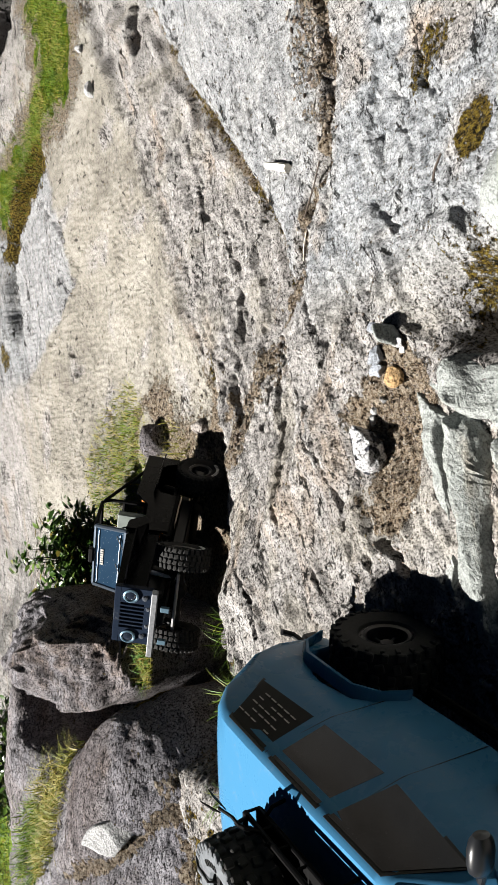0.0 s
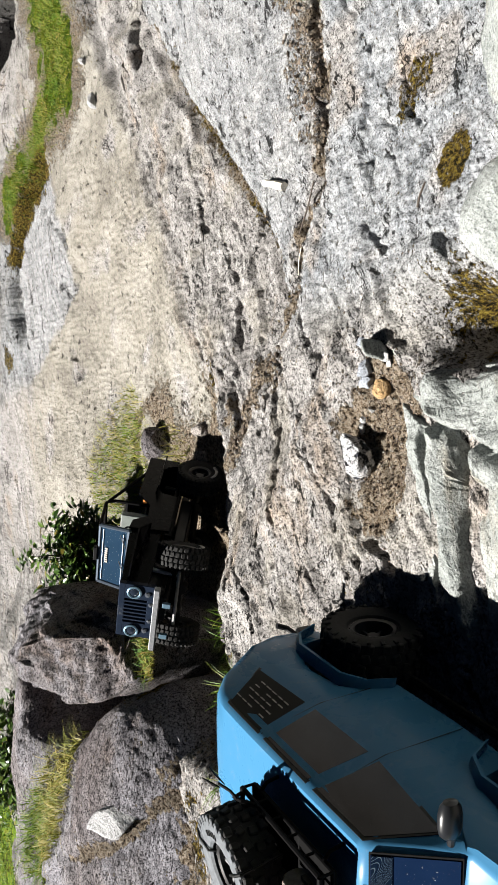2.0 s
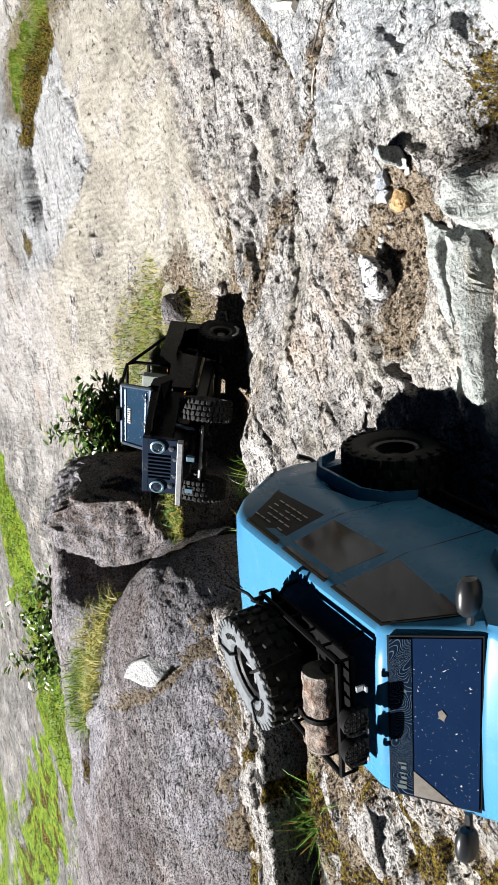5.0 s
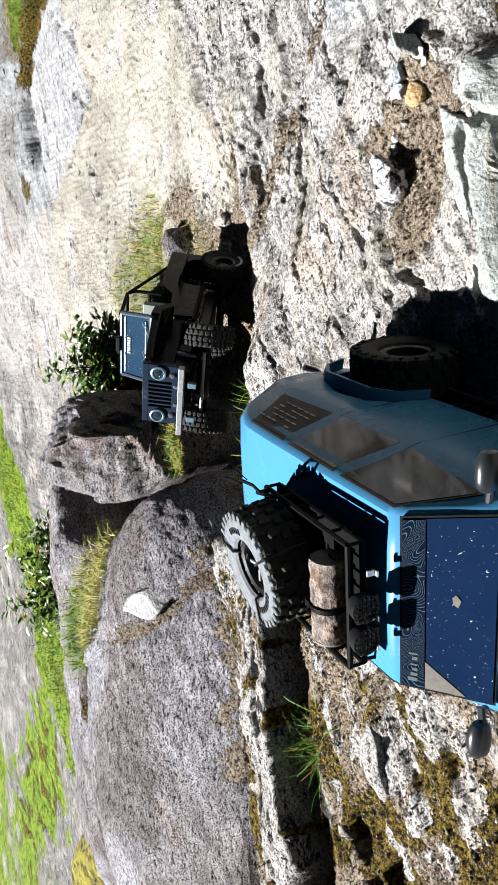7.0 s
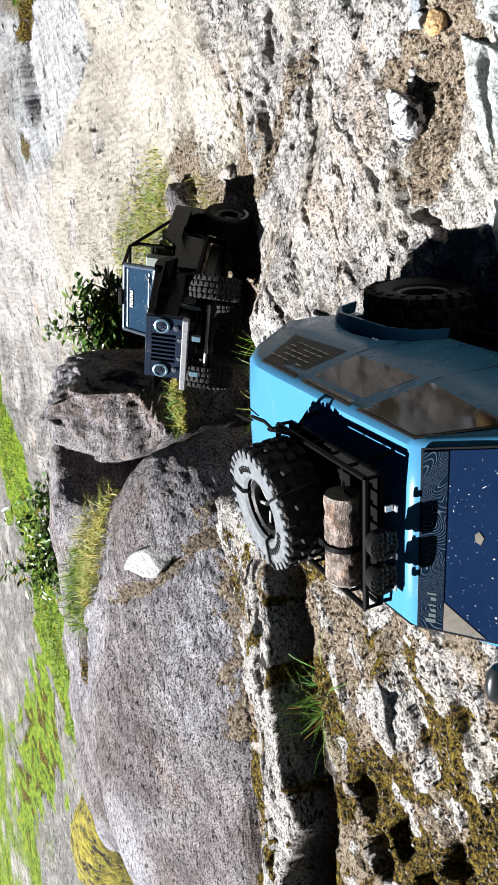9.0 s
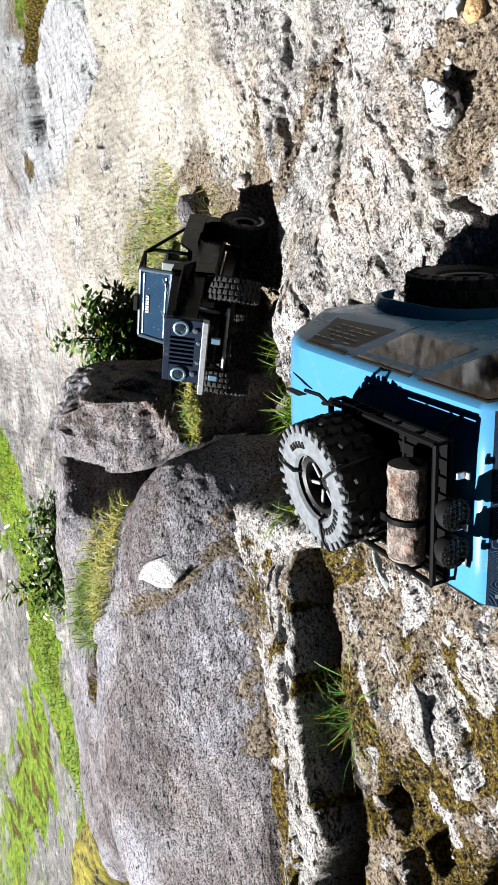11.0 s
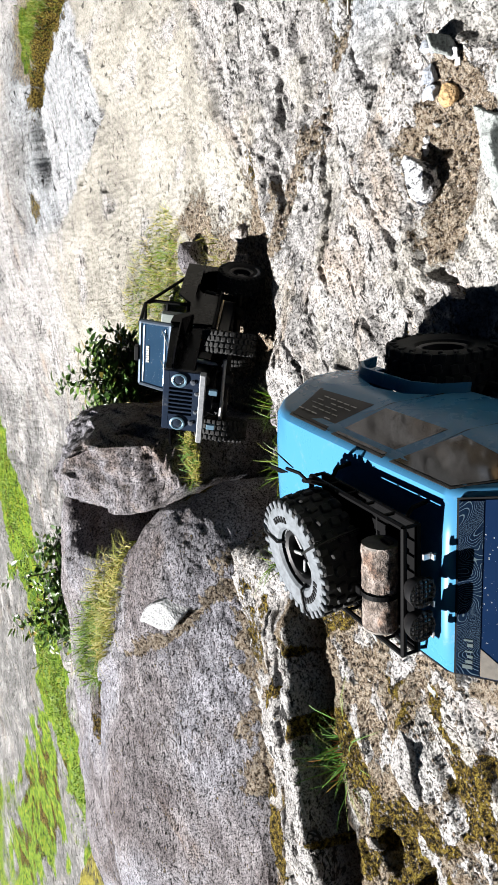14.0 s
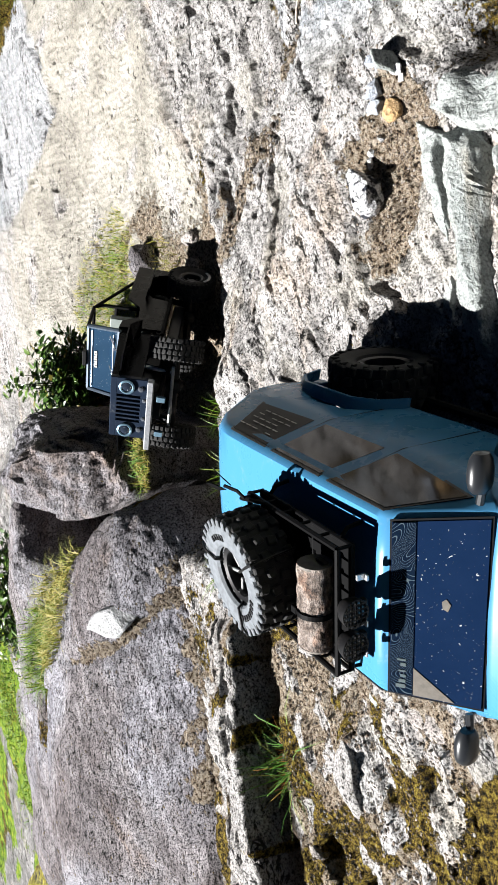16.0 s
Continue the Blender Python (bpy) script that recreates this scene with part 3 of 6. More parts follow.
def boulder_mesh(name, outline, top, base, mat, flat=0.45, steep=0.5, rough=0.02, seed=1, around=180, rings=80, lean=(0, 0), grain=0.003, scale=6.0, layers=0.0, cuts=(), dents=()):
    """A boulder over an outline: top(x, y) gives its upper face, base the level that it is sunk to."""
    edge = rounded_outline(outline, around)
    centre = edge.mean(0)
    s = np.linspace(0.0, 1.0, rings)
    out = np.sin(s * np.pi / 2) ** steep
    rise = np.cos(s * np.pi / 2) ** flat
    xy = centre + (edge - centre)[None] * out[:, None, None]
    z_top = top(xy[..., 0], xy[..., 1])
    z = base + (z_top - base) * rise[:, None]
    xy = xy + np.array(lean) * (1 - rise)[:, None, None]
    co = np.concatenate([xy, z[..., None]], -1).reshape(-1, 3)
    for point, facing in cuts:
        nrm = np.array(facing) / np.linalg.norm(facing)
        co = co - np.maximum(0, (co - np.array(point)) @ nrm)[:, None] * nrm
    for point, wide, deep in dents:
        off = co - np.array(point)
        far = np.linalg.norm(off * np.array([1.0, 1.0, 1.5]), axis=1) * (1 + 0.55 * noise3(co * 55, seed) + 0.3 * noise3(co * 120, seed + 4))
        co = co + (np.array([*centre, point[2]]) - np.array(point)) / np.linalg.norm(centre - np.array(point[:2])) * (deep * step(wide * 1.2, wide * 0.15, far))[:, None]
    away = co - np.array([*centre, base])
    away[:, 2] *= 1.5
    away /= np.linalg.norm(away, axis=1)[:, None] + 1e-9
    bulk = fbm3(co * scale + seed * 7.3, 4, seed) * rough
    ridge = (np.abs(fbm3(co * np.array([5.0, 5.0, 14.0]) + seed, 4, seed + 5)) - 0.35) * rough * 0.55
    fine = fbm3(co * 45, 4, seed + 9, 0.6) * grain
    if layers:
        tilt = co[:, 2] + 0.35 * co[:, 0] - 0.2 * co[:, 1]
        fine = fine + layers * (np.abs(((tilt * 28 + 0.8 * noise3(co * 8, seed)) % 1) - 0.5) - 0.25)
    fade = np.repeat(np.clip((1 - s) * 12, 0, 1), around)
    co = co + away * ((bulk + ridge + fine) * (0.25 + 0.75 * fade))[:, None]
    return grid_mesh(name, co, around, rings, mat, wrap_u=True)


MOSS_SEAM = [(-0.50, 1.50), (-0.58, 1.60), (-0.68, 1.70), (-0.80, 1.74), (-1.10, 1.74)]
SOIL_SEAM = [(-0.60, 1.27), (-0.65, 1.315), (-0.709, 1.355), (-0.751, 1.383), (-0.781, 1.438), (-0.82, 1.50)]


FOOT_SOIL = [(-0.60, 1.30), (-0.70, 1.265), (-0.82, 1.225), (-0.98, 1.20)]


def boulder(name, label, outline, top, base, mat, **kw):
    me = boulder_mesh(name, outline, top, base, mat, **kw)
    co = np.empty(len(me.vertices) * 3)
    me.vertices.foreach_get("co", co)
    x, y, z = co.reshape(-1, 3).T
    dist, side, share = to_line(x, y, MOSS_SEAM)
    n2 = fbm2(x * 25, y * 25, 3, 91)
    me.attributes.new("moss", "FLOAT", "POINT").data.foreach_set("value", np.asarray(0.9 * step(0.030, 0.012, dist + 0.014 * n2) * step(-0.6, 0.1, n2), np.float32))
    dist, side, share = to_line(x, y, SOIL_SEAM)
    me.attributes.new("humus_and_shade", "FLOAT", "POINT").data.foreach_set("value", np.asarray(0.35 * step(0.010, 0.005, dist + 0.012 * n2), np.float32))
    me.attributes.new("dirt", "FLOAT", "POINT").data.foreach_set("value", np.asarray(np.maximum(0.85 * step(0.0150, 0.0060, dist + 0.012 * n2 + 0.006 * fbm2(x * 90, y * 90, 2, 92)), 0.8 * step(0.046, 0.016, to_line(x, y, FOOT_SOIL)[0] + 0.03 * n2 + 0.012 * fbm2(x * 90, y * 90, 2, 93)) * step(0.26, 0.20, z)), np.float32))
    ob = new(name, me)
    return tagged(ob, label, "boulder")


big_boulder = boulder("boulder", "large smooth dark grey granite boulder with a gently sloping top",
        [(-0.485, 1.46), (-0.55, 1.34), (-0.68, 1.25), (-0.85, 1.205), (-1.15, 1.175), (-1.55, 1.14), (-1.75, 1.25), (-1.6, 1.62), (-1.25, 1.72), (-0.95, 1.76), (-0.70, 1.72), (-0.56, 1.58)],
        lambda x, y: 0.30 - 0.13 * step(1.52, 1.2, y) + 0.03 * np.sin(x * 5 + 1) - 0.015 * step(-0.62, -0.46, x) - 0.016 * np.exp(-(to_line(x, y, SOIL_SEAM)[0] / 0.018) ** 2) - 0.014 * step(0.0, 0.02, to_line(x, y, SOIL_SEAM)[1]), -0.05, GRANITE, flat=0.3, steep=0.6, rough=0.006, seed=3, around=300, rings=150,
        cuts=[((-0.565, 1.37, 0.20), (0.80, -0.42, 0.28)), ((-0.535, 1.50, 0.20), (0.88, 0.1, 0.3))])
boulder("boulder", "dark granite boulder with a rough pitted face",
        [(-0.385, 1.585), (-0.37, 1.72), (-0.345, 1.88), (-0.38, 2.01), (-0.47, 2.03), (-0.565, 1.95), (-0.575, 1.80), (-0.56, 1.665), (-0.48, 1.575)],
        lambda x, y: 0.312 - 0.10 * step(-0.5, -0.36, x) - 0.09 * step(1.72, 1.56, y), -0.12, GRANITE, flat=0.22, steep=0.5, rough=0.030, seed=8, around=320, rings=190, layers=0.011, scale=9.0,
        cuts=[((-0.43, 1.70, 0.25), (0.92, -0.2, 0.34)), ((-0.52, 1.66, 0.16), (-0.35, -0.62, 0.72)), ((-0.47, 1.70, 0.262), (-0.2, -0.25, 0.95)), ((-0.46, 1.60, 0.10), (0.15, -0.95, 0.3))],
        dents=[((-0.395, 1.705, 0.165), 0.030, 0.032), ((-0.41, 1.72, 0.215), 0.018, 0.016), ((-0.49, 1.755, 0.275), 0.022, 0.014), ((-0.40, 1.62, 0.10), 0.02, 0.02)])
low_boulder = boulder("boulder", "low granite boulder with moss along its seam",
        [(-0.675, 1.74), (-0.72, 1.68), (-0.9, 1.72), (-1.25, 1.72), (-1.5, 1.7), (-1.6, 1.85), (-1.3, 1.98), (-0.95, 1.99), (-0.72, 2.04), (-0.58, 2.05), (-0.54, 2.0), (-0.60, 1.945), (-0.675, 1.88)],
        lambda x, y: 0.275 + 0 * x, -0.05, GRANITE, flat=0.2, steep=0.45, rough=0.018, seed=12, around=200, rings=80)
def broken_top(x, y):
    """Sharp ridges and grooves that run along the near rock."""
    r = y - 0.665 - 0.16 * x
    z = 0.108 - 0.10 * np.maximum(0, -r) - 0.35 * np.maximum(0, r - 0.05)
    z = z - 0.045 * np.clip(1 - np.abs(r - 0.022) / 0.012, 0, 1) * step(0.05, 0.0, x) - 0.05 * np.clip(1 - np.abs(r + 0.035) / 0.016, 0, 1) * step(0.04, 0.0, x)
    z = z + 0.022 * np.clip(1 - np.abs(r - 0.0) / 0.03, 0, 1) - 0.03 * np.clip(1 - np.abs(x - 0.035 - 0.5 * r) / 0.014, 0, 1)
    return z - 0.12 * np.maximum(0, x - 0.09)


boulder("rock", "pale green grey rock with sharp broken faces",
        [(-0.13, 0.725), (-0.03, 0.735), (0.065, 0.78), (0.108, 0.755), (0.108, 0.66), (0.10, 0.5), (0.0, 0.36), (-0.25, 0.4), (-0.27, 0.6), (-0.2, 0.70)],
        broken_top, -0.08, SLATE, flat=0.16, steep=0.4, rough=0.020, seed=21, around=300, rings=190, layers=0.004,
        cuts=[((0.085, 0.70, 0.112), (0.35, 0.10, 0.93)), ((-0.10, 0.70, 0.10), (-0.25, 0.45, 0.86)), ((0.10, 0.765, 0.07), (0.5, 0.8, 0.3))])
# ---- shape builder ----
class Shape:
    """Collects closed pieces of one part, then becomes one mesh."""

    def __init__(self):
        self.v, self.f = [], []

    def put(self, verts, faces, m=None):
        k = len(self.v)
        self.v += [tuple((m @ Vector(p)) if m else p) for p in verts]
        self.f += [tuple(i + k for i in f) for f in faces]
        return self

    def box(self, centre, size, m=None, chamfer=0.12):
        c = min(size) * chamfer
        hx, hy, hz = (s / 2 for s in size)
        vs, ids = [], {}
        for sx in (-1, 1):
            for sy in (-1, 1):
                for sz in (-1, 1):
                    for a, (dx, dy, dz) in enumerate(((0, c, c), (c, 0, c), (c, c, 0))):
                        ids[sx, sy, sz, a] = len(vs)
                        vs.append((centre[0] + sx * (hx - dx), centre[1] + sy * (hy - dy), centre[2] + sz * (hz - dz)))
        fs = []
        for a in range(3):
            o = [k for k in range(3) if k != a]
            for s in (-1, 1):
                ring = []
                for p, q in ((-1, -1), (1, -1), (1, 1), (-1, 1)):
                    key = [0, 0, 0]
                    key[a], key[o[0]], key[o[1]] = s, p, q
                    ring.append(ids[(*key, a)])
                fs.append(ring if (s > 0) == (a != 1) else ring[::-1])
            for p in (-1, 1):
                for q in (-1, 1):
                    quad = []
                    for s, face in ((-1, o[0]), (1, o[0]), (1, o[1]), (-1, o[1])):
                        key = [0, 0, 0]
                        key[a], key[o[0]], key[o[1]] = s, p, q
                        quad.append(ids[(*key, face)])
                    fs.append(quad)
        for key in {k[:3] for k in ids}:
            fs.append([ids[(*key, a)] for a in range(3)])
        return self.put(vs, fs, m)

    def tube(self, points, radius, seg=8, m=None):
        pts = [Vector(p) for p in points]
        vs, fs = [], []
        for i, p in enumerate(pts):
            way = (pts[min(i + 1, len(pts) - 1)] - pts[max(i - 1, 0)]).normalized()
            side = way.cross(Vector((0.13, 0.37, 0.92))).normalized()
            up = side.cross(way)
            r = radius[i] if isinstance(radius, (list, tuple)) else radius
            vs += [p + (side * math.cos(a) + up * math.sin(a)) * r for a in (2 * math.pi * k / seg for k in range(seg))]
        for i in range(len(pts) - 1):
            fs += [(i * seg + k, i * seg + (k + 1) % seg, (i + 1) * seg + (k + 1) % seg, (i + 1) * seg + k) for k in range(seg)]
        fs += [tuple(range(seg))[::-1], tuple((len(pts) - 1) * seg + k for k in range(seg))]
        return self.put(vs, fs, m)

    def lathe(self, profile, seg=32, m=None, close=False):
        """profile: (radius, height) pairs turned round z."""
        vs, fs = [], []
        n = len(profile)
        for k in range(seg):
            a = 2 * math.pi * k / seg
            vs += [(r * math.cos(a), r * math.sin(a), h) for r, h in profile]
        for k in range(seg):
            j = (k + 1) % seg
            for i in range(n if close else n - 1):
                i2 = (i + 1) % n
                fs.append((k * n + i, j * n + i, j * n + i2, k * n + i2))
        return self.put(vs, fs, m)

    def plate(self, corners, thick, m=None):
        """A slab over a planar polygon, thick along its normal."""
        p = [Vector(c) for c in corners]
        nrm = (p[1] - p[0]).cross(p[-1] - p[0]).normalized() * thick
        n = len(p)
        vs = p + [q + nrm for q in p]
        fs = [tuple(range(n))[::-1], tuple(range(n, 2 * n))] + [(i, (i + 1) % n, n + (i + 1) % n, n + i) for i in range(n)]
        return self.put(vs, fs, m)

    def mesh(self, name, mat, smooth=False):
        me = mesh_of(name, self.v, self.f, mat, smooth)
        bm = bmesh.new()
        bm.from_mesh(me)
        bmesh.ops.recalc_face_normals(bm, faces=bm.faces)
        if smooth:
            for e in bm.edges:
                e.smooth = not (len(e.link_faces) == 2 and e.calc_face_angle(0) > radians(38))
        bm.to_mesh(me)
        bm.free()
        return me


def part(name, mesh, parent, label="", m=None):
    ob = new(name, mesh)
    ob.parent = parent
    ob.matrix_basis = m or Matrix()
    return tagged(ob, label) if label else ob


def thing(name, label, category, m, group=""):
    ob = new(name)
    ob.empty_display_size = 0.05
    ob.matrix_basis = m
    return tagged(ob, label, category, group)


def face_pose(origin, right, up):
    """A pose whose x runs right, y up and z out of a face."""
    r = Vector(right).normalized()
    n = r.cross(Vector(up)).normalized()
    u = n.cross(r)
    return Matrix((( r.x, u.x, n.x, origin[0]), (r.y, u.y, n.y, origin[1]), (r.z, u.z, n.z, origin[2]), (0, 0, 0, 1)))


# ---- materials of the cars ----
def paint(name, color, dust=0.15, coat=0.02):
    mat, n, l, bsdf = material(name)
    c = coords_of(n, l)
    f = tex_noise(n, l, c, 18, 6, 0.7, 0.5)
    g = tex_noise(n, l, c, 260, 3, 0.7)
    scuff = math_node(n, l, "MULTIPLY", ramp(n, l, f, [(0.54, (0, 0, 0)), (0.64, (1, 1, 1))]), ramp(n, l, g, [(0.50, (0, 0, 0)), (0.56, (1, 1, 1))]))
    scuff = math_node(n, l, "MULTIPLY", scuff, dust)
    l.new(mix(n, l, scuff, color, (0.22, 0.22, 0.21)), bsdf.inputs["Base Color"])
    l.new(math_node(n, l, "ADD", math_node(n, l, "MULTIPLY", f, 0.25), 0.16), bsdf.inputs["Roughness"])
    bsdf.inputs["Coat Weight"].default_value = coat
    bsdf.inputs["Specular IOR Level"].default_value = 0.04 + 1.1 * coat
    bsdf.inputs["Coat Roughness"].default_value = 0.1
    return mat


def dark_glass(name, color, rough=0.06, specks=0.0, sub=0.5):
    mat, n, l, bsdf = material(name)
    c = coords_of(n, l)
    f = tex_noise(n, l, c, 420, 2, 0.5)
    g = tex_noise(n, l, c, 25, 4, 0.6)
    spots = math_node(n, l, "MULTIPLY", ramp(n, l, f, [(0.69, (0, 0, 0)), (0.74, (1, 1, 1))]), specks)
    haze = mix(n, l, math_node(n, l, "MULTIPLY", g, 0.5), color, tuple(min(1, x * 1.8 + 0.004) for x in color))
    l.new(mix(n, l, spots, haze, (0.6, 0.6, 0.6)), bsdf.inputs["Base Color"])
    bsdf.inputs["Roughness"].default_value = rough
    bsdf.inputs["Specular IOR Level"].default_value = sub
    return mat


SKY_BLUE = paint("sky blue paint", (0.034, 0.130, 0.238), 0.15, 0.025)
RUBBER = plain("black rubber", (0.016, 0.016, 0.016), 0.75, spec=0.18, grain=0.6, size=220)
SIDEWALL = plain("sunlit dusty grey rubber", (0.082, 0.090, 0.10), 0.6, spec=0.25, grain=0.8, size=120)
BLACK = plain("black plastic", (0.005, 0.005, 0.0055), 0.42, spec=0.2, grain=0.3)
STEEL = plain("black tube steel", (0.0018, 0.0018, 0.002), 0.6, spec=0.04)
MIRROR_SHELL = plain("satin black plastic", (0.011, 0.012, 0.014), 0.30, spec=0.35, grain=0.2)
RIM = plain("dark painted rim", (0.03, 0.03, 0.032), 0.35, 0.5, grain=0.4)
SILVER = plain("brushed silver", (0.55, 0.56, 0.57), 0.3, 0.8, grain=0.5, size=200)
WHITE_MARK = plain("white lettering", (0.72, 0.72, 0.7), 0.6)
PALE_MARK = plain("grey lettering", (0.30, 0.29, 0.27), 0.6)
CARD = plain("grained beige", (0.075, 0.066, 0.055), 0.7, grain=0.6, size=160)
RING_GREY = plain("grey anodised ring", (0.07, 0.075, 0.08), 0.4, grain=0.4)
EMBLEM = plain("dim blue grey lettering", (0.055, 0.070, 0.072), 0.6, spec=0.1)
SMOKED = dark_glass("smoked glass", (0.0012, 0.0008, 0.0005), 0.07, 0.05, 0.24)
FILM = plain("black film", (0.004, 0.004, 0.0045), 0.4, spec=0.06)
# the blue base colour stands in for the sky's reflection
SHIELD = dark_glass("windscreen glass with painted sky blue", (0.0026, 0.0085, 0.026), 0.06, 0.5, 0.35)
LENS = dark_glass("lamp lens", (0.045, 0.05, 0.06), 0.08, 0.0, 0.8)
BEAM = plain("pale worn metal", (0.26, 0.27, 0.285), 0.4, 0.6, grain=0.7, size=200)
CYAN = plain("blue anodised metal", (0.14, 0.23, 0.30), 0.3, 0.6)
DARK_LENS = dark_glass("dark headlight lens", (0.010, 0.014, 0.022), 0.05, 0.6, 0.9)
GRILLE = paint("dark slate paint", (0.010, 0.015, 0.026), 0.2)
FRAME_METAL = plain("worn slate metal", (0.085, 0.110, 0.145), 0.32, 0.6, grain=0.5, size=120)
BODY_BLACK = paint("black paint", (0.0013, 0.0014, 0.0018), 0.03, 0.0)
CUT_WOOD = plain("dark cut wood", (0.10, 0.088, 0.078), 0.8, grain=0.9, size=90)


def bark_material():
    mat, n, l, bsdf = material("pale bark")
    c = coords_of(n, l)
    f = tex_noise(n, l, coords_of(n, l, (1, 1, 0.6)), 150, 5, 0.72)
    g = tex_noise(n, l, c, 420, 3, 0.7)
    rust = ramp(n, l, tex_noise(n, l, c, 34, 3, 0.6), [(0.5, (0, 0, 0)), (0.62, (1, 1, 1))])
    tone = ramp(n, l, f, [(0.36, (0.010, 0.006, 0.004)), (0.43, (0.060, 0.042, 0.032)), (0.52, (0.125, 0.100, 0.086)), (0.64, (0.22, 0.185, 0.165))])
    tone = mix(n, l, math_node(n, l, "MULTIPLY", rust, 0.6), tone, mix(n, l, 1.0, tone, (1.0, 0.55, 0.28), "MULTIPLY"))
    l.new(mix(n, l, 0.7, tone, ramp(n, l, g, [(0.38, (0.25, 0.25, 0.25)), (0.5, (1.0, 1.0, 1.0)), (0.62, (1.3, 1.3, 1.3))]), "MULTIPLY"), bsdf.inputs["Base Color"])
    bsdf.inputs["Roughness"].default_value = 0.9
    bump(n, l, bsdf, [(f, 1.0, 0.004), (g, 0.6, 0.001)])
    return mat


def contour_material():
    """Dark film with thin light contour lines."""
    mat, n, l, bsdf = material("dark film with contour lines")
    f = tex_noise(n, l, coords_of(n, l), 24, 0, 0.4, 0.5)
    w = math_node(n, l, "FRACT", math_node(n, l, "MULTIPLY", f, 44.0))
    l.new(ramp(n, l, w, [(0.30, (0.003, 0.007, 0.016)), (0.42, (0.055, 0.075, 0.085)), (0.52, (0.003, 0.007, 0.016))]), bsdf.inputs["Base Color"])
    bsdf.inputs["Roughness"].default_value = 0.15
    return mat


BARK, CONTOUR = bark_material(), contour_material()


# ---- wheels ----
def tread(radius, width, lugs):
    """Boxes of the tread: centre, size and pose of every block."""
    h = width / 2
    for k in range(lugs):
        for side in (-1, 1):
            turn = pose(0, 0, 0, 0, 0, 360 / lugs * k + (180 / lugs if side > 0 else 0))
            yield (radius * 0.955, side * -0.0015, side * h * 0.27), (radius * 0.10, radius * 0.155, h * 0.42), turn @ pose(0, 0, 0, side * 12, 0, 0)
            yield (radius * 0.945, 0, side * h * 0.76), (radius * 0.10, radius * (0.12 if k % 2 else 0.17), h * 0.40), turn @ pose(0, 0, 0, side * -8, 0, 0)
            yield (radius * 0.865, 0, side * h * 0.97), (radius * (0.10 if k % 2 else 0.15), radius * 0.075, h * 0.14), turn


def tyre_shape(radius, width, inner, lugs):
    s = Shape()
    h = width / 2
    s.lathe([(inner, -h * 0.62), (inner + 0.004, -h * 0.86), (radius * 0.80, -h), (radius * 0.925, -h * 0.88), (radius * 0.955, -h * 0.4),
             (radius * 0.955, h * 0.4), (radius * 0.925, h * 0.88), (radius * 0.80, h), (inner + 0.004, h * 0.86), (inner, h * 0.62)], 48, close=True)
    for centre, size, m in tread(radius, width, lugs):
        s.box(centre, size, m, 0.2)
    return s


BLOCKS = {}


def add_blocks(parent, radius, width, lugs, mat):
    """Tread blocks of a large tyre, each a part on shared mesh data."""
    for centre, size, m in tread(radius, width, lugs):
        key = (tuple(round(v, 5) for v in size), mat.name)
        if key not in BLOCKS:
            BLOCKS[key] = Shape().box((0, 0, 0), size, None, 0.2).mesh("tread_block", mat)
        part("tread_block", BLOCKS[key], parent, "", m @ Matrix.Translation(centre))


def rim_shape(inner, width):
    s = Shape()
    h = width * 0.36
    s.lathe([(inner + 0.0005, -h), (inner + 0.0005, h), (inner - 0.002, h + 0.0015), (inner - 0.006, h), (inner - 0.007, h * 0.35), (inner - 0.008, -h)], 40, close=True)
    s.lathe([(0.0, h * 0.55), (0.0075, h * 0.55), (0.009, h * 0.35), (0.009, -h * 0.4), (0.0, -h * 0.4)], 16)
    return s


def spoke_mesh(inner, width, mat):
    return Shape().box((inner * 0.53, 0, width * 0.36 * 0.22), (inner * 0.70, 0.0052, 0.005), None, 0.2).mesh("spoke", mat)


def add_wheel(parent, m, meshes, label=""):
    rim, tyre, ring, mark, spoke, spokes = meshes
    w = part("wheel", rim, parent, label, m)
    for k in range(spokes):
        part("spoke", spoke, w, "", pose(0, 0, 0, 0, 0, 360 / spokes * k))
    part("tyre", tyre, w)
    part("beadlock_ring", ring, w)
    if mark:
        part("lettering", mark, w)
    return w


def wheel_meshes(radius, width, inner, lugs, spokes, rim_mat, ring_mat, tyre_mat, marks, mark_mat):
    h = width / 2
    ring = Shape().lathe([(inner - 0.004, h * 0.70), (inner + 0.003, h * 0.74), (inner + 0.0035, h * 0.66), (inner - 0.004, h * 0.62)], 40, close=True)
    for k in range(12):
        a = math.radians(30 * k)
        ring.lathe([(0, 0.0012), (0.0011, 0.0012), (0.0011, 0)], 6, pose((inner - 0.0005) * math.cos(a), (inner - 0.0005) * math.sin(a), h * 0.72))
    mark = Shape()
    for start, count, gap in marks:
        for k in range(count):
            m = pose(0, 0, 0, 0, 0, start + gap * k)
            mark.box((radius * 0.715, 0, h * 0.965), (radius * 0.12, radius * 0.052, 0.0012), m)
    return (rim_shape(inner, width).mesh("wheel", rim_mat, True), tyre_shape(radius, width, inner, lugs if marks else 0).mesh("tyre", tyre_mat, True),
            ring.mesh("beadlock_ring", ring_mat, True), mark.mesh("lettering", mark_mat) if marks else None, spoke_mesh(inner, width, rim_mat), spokes)


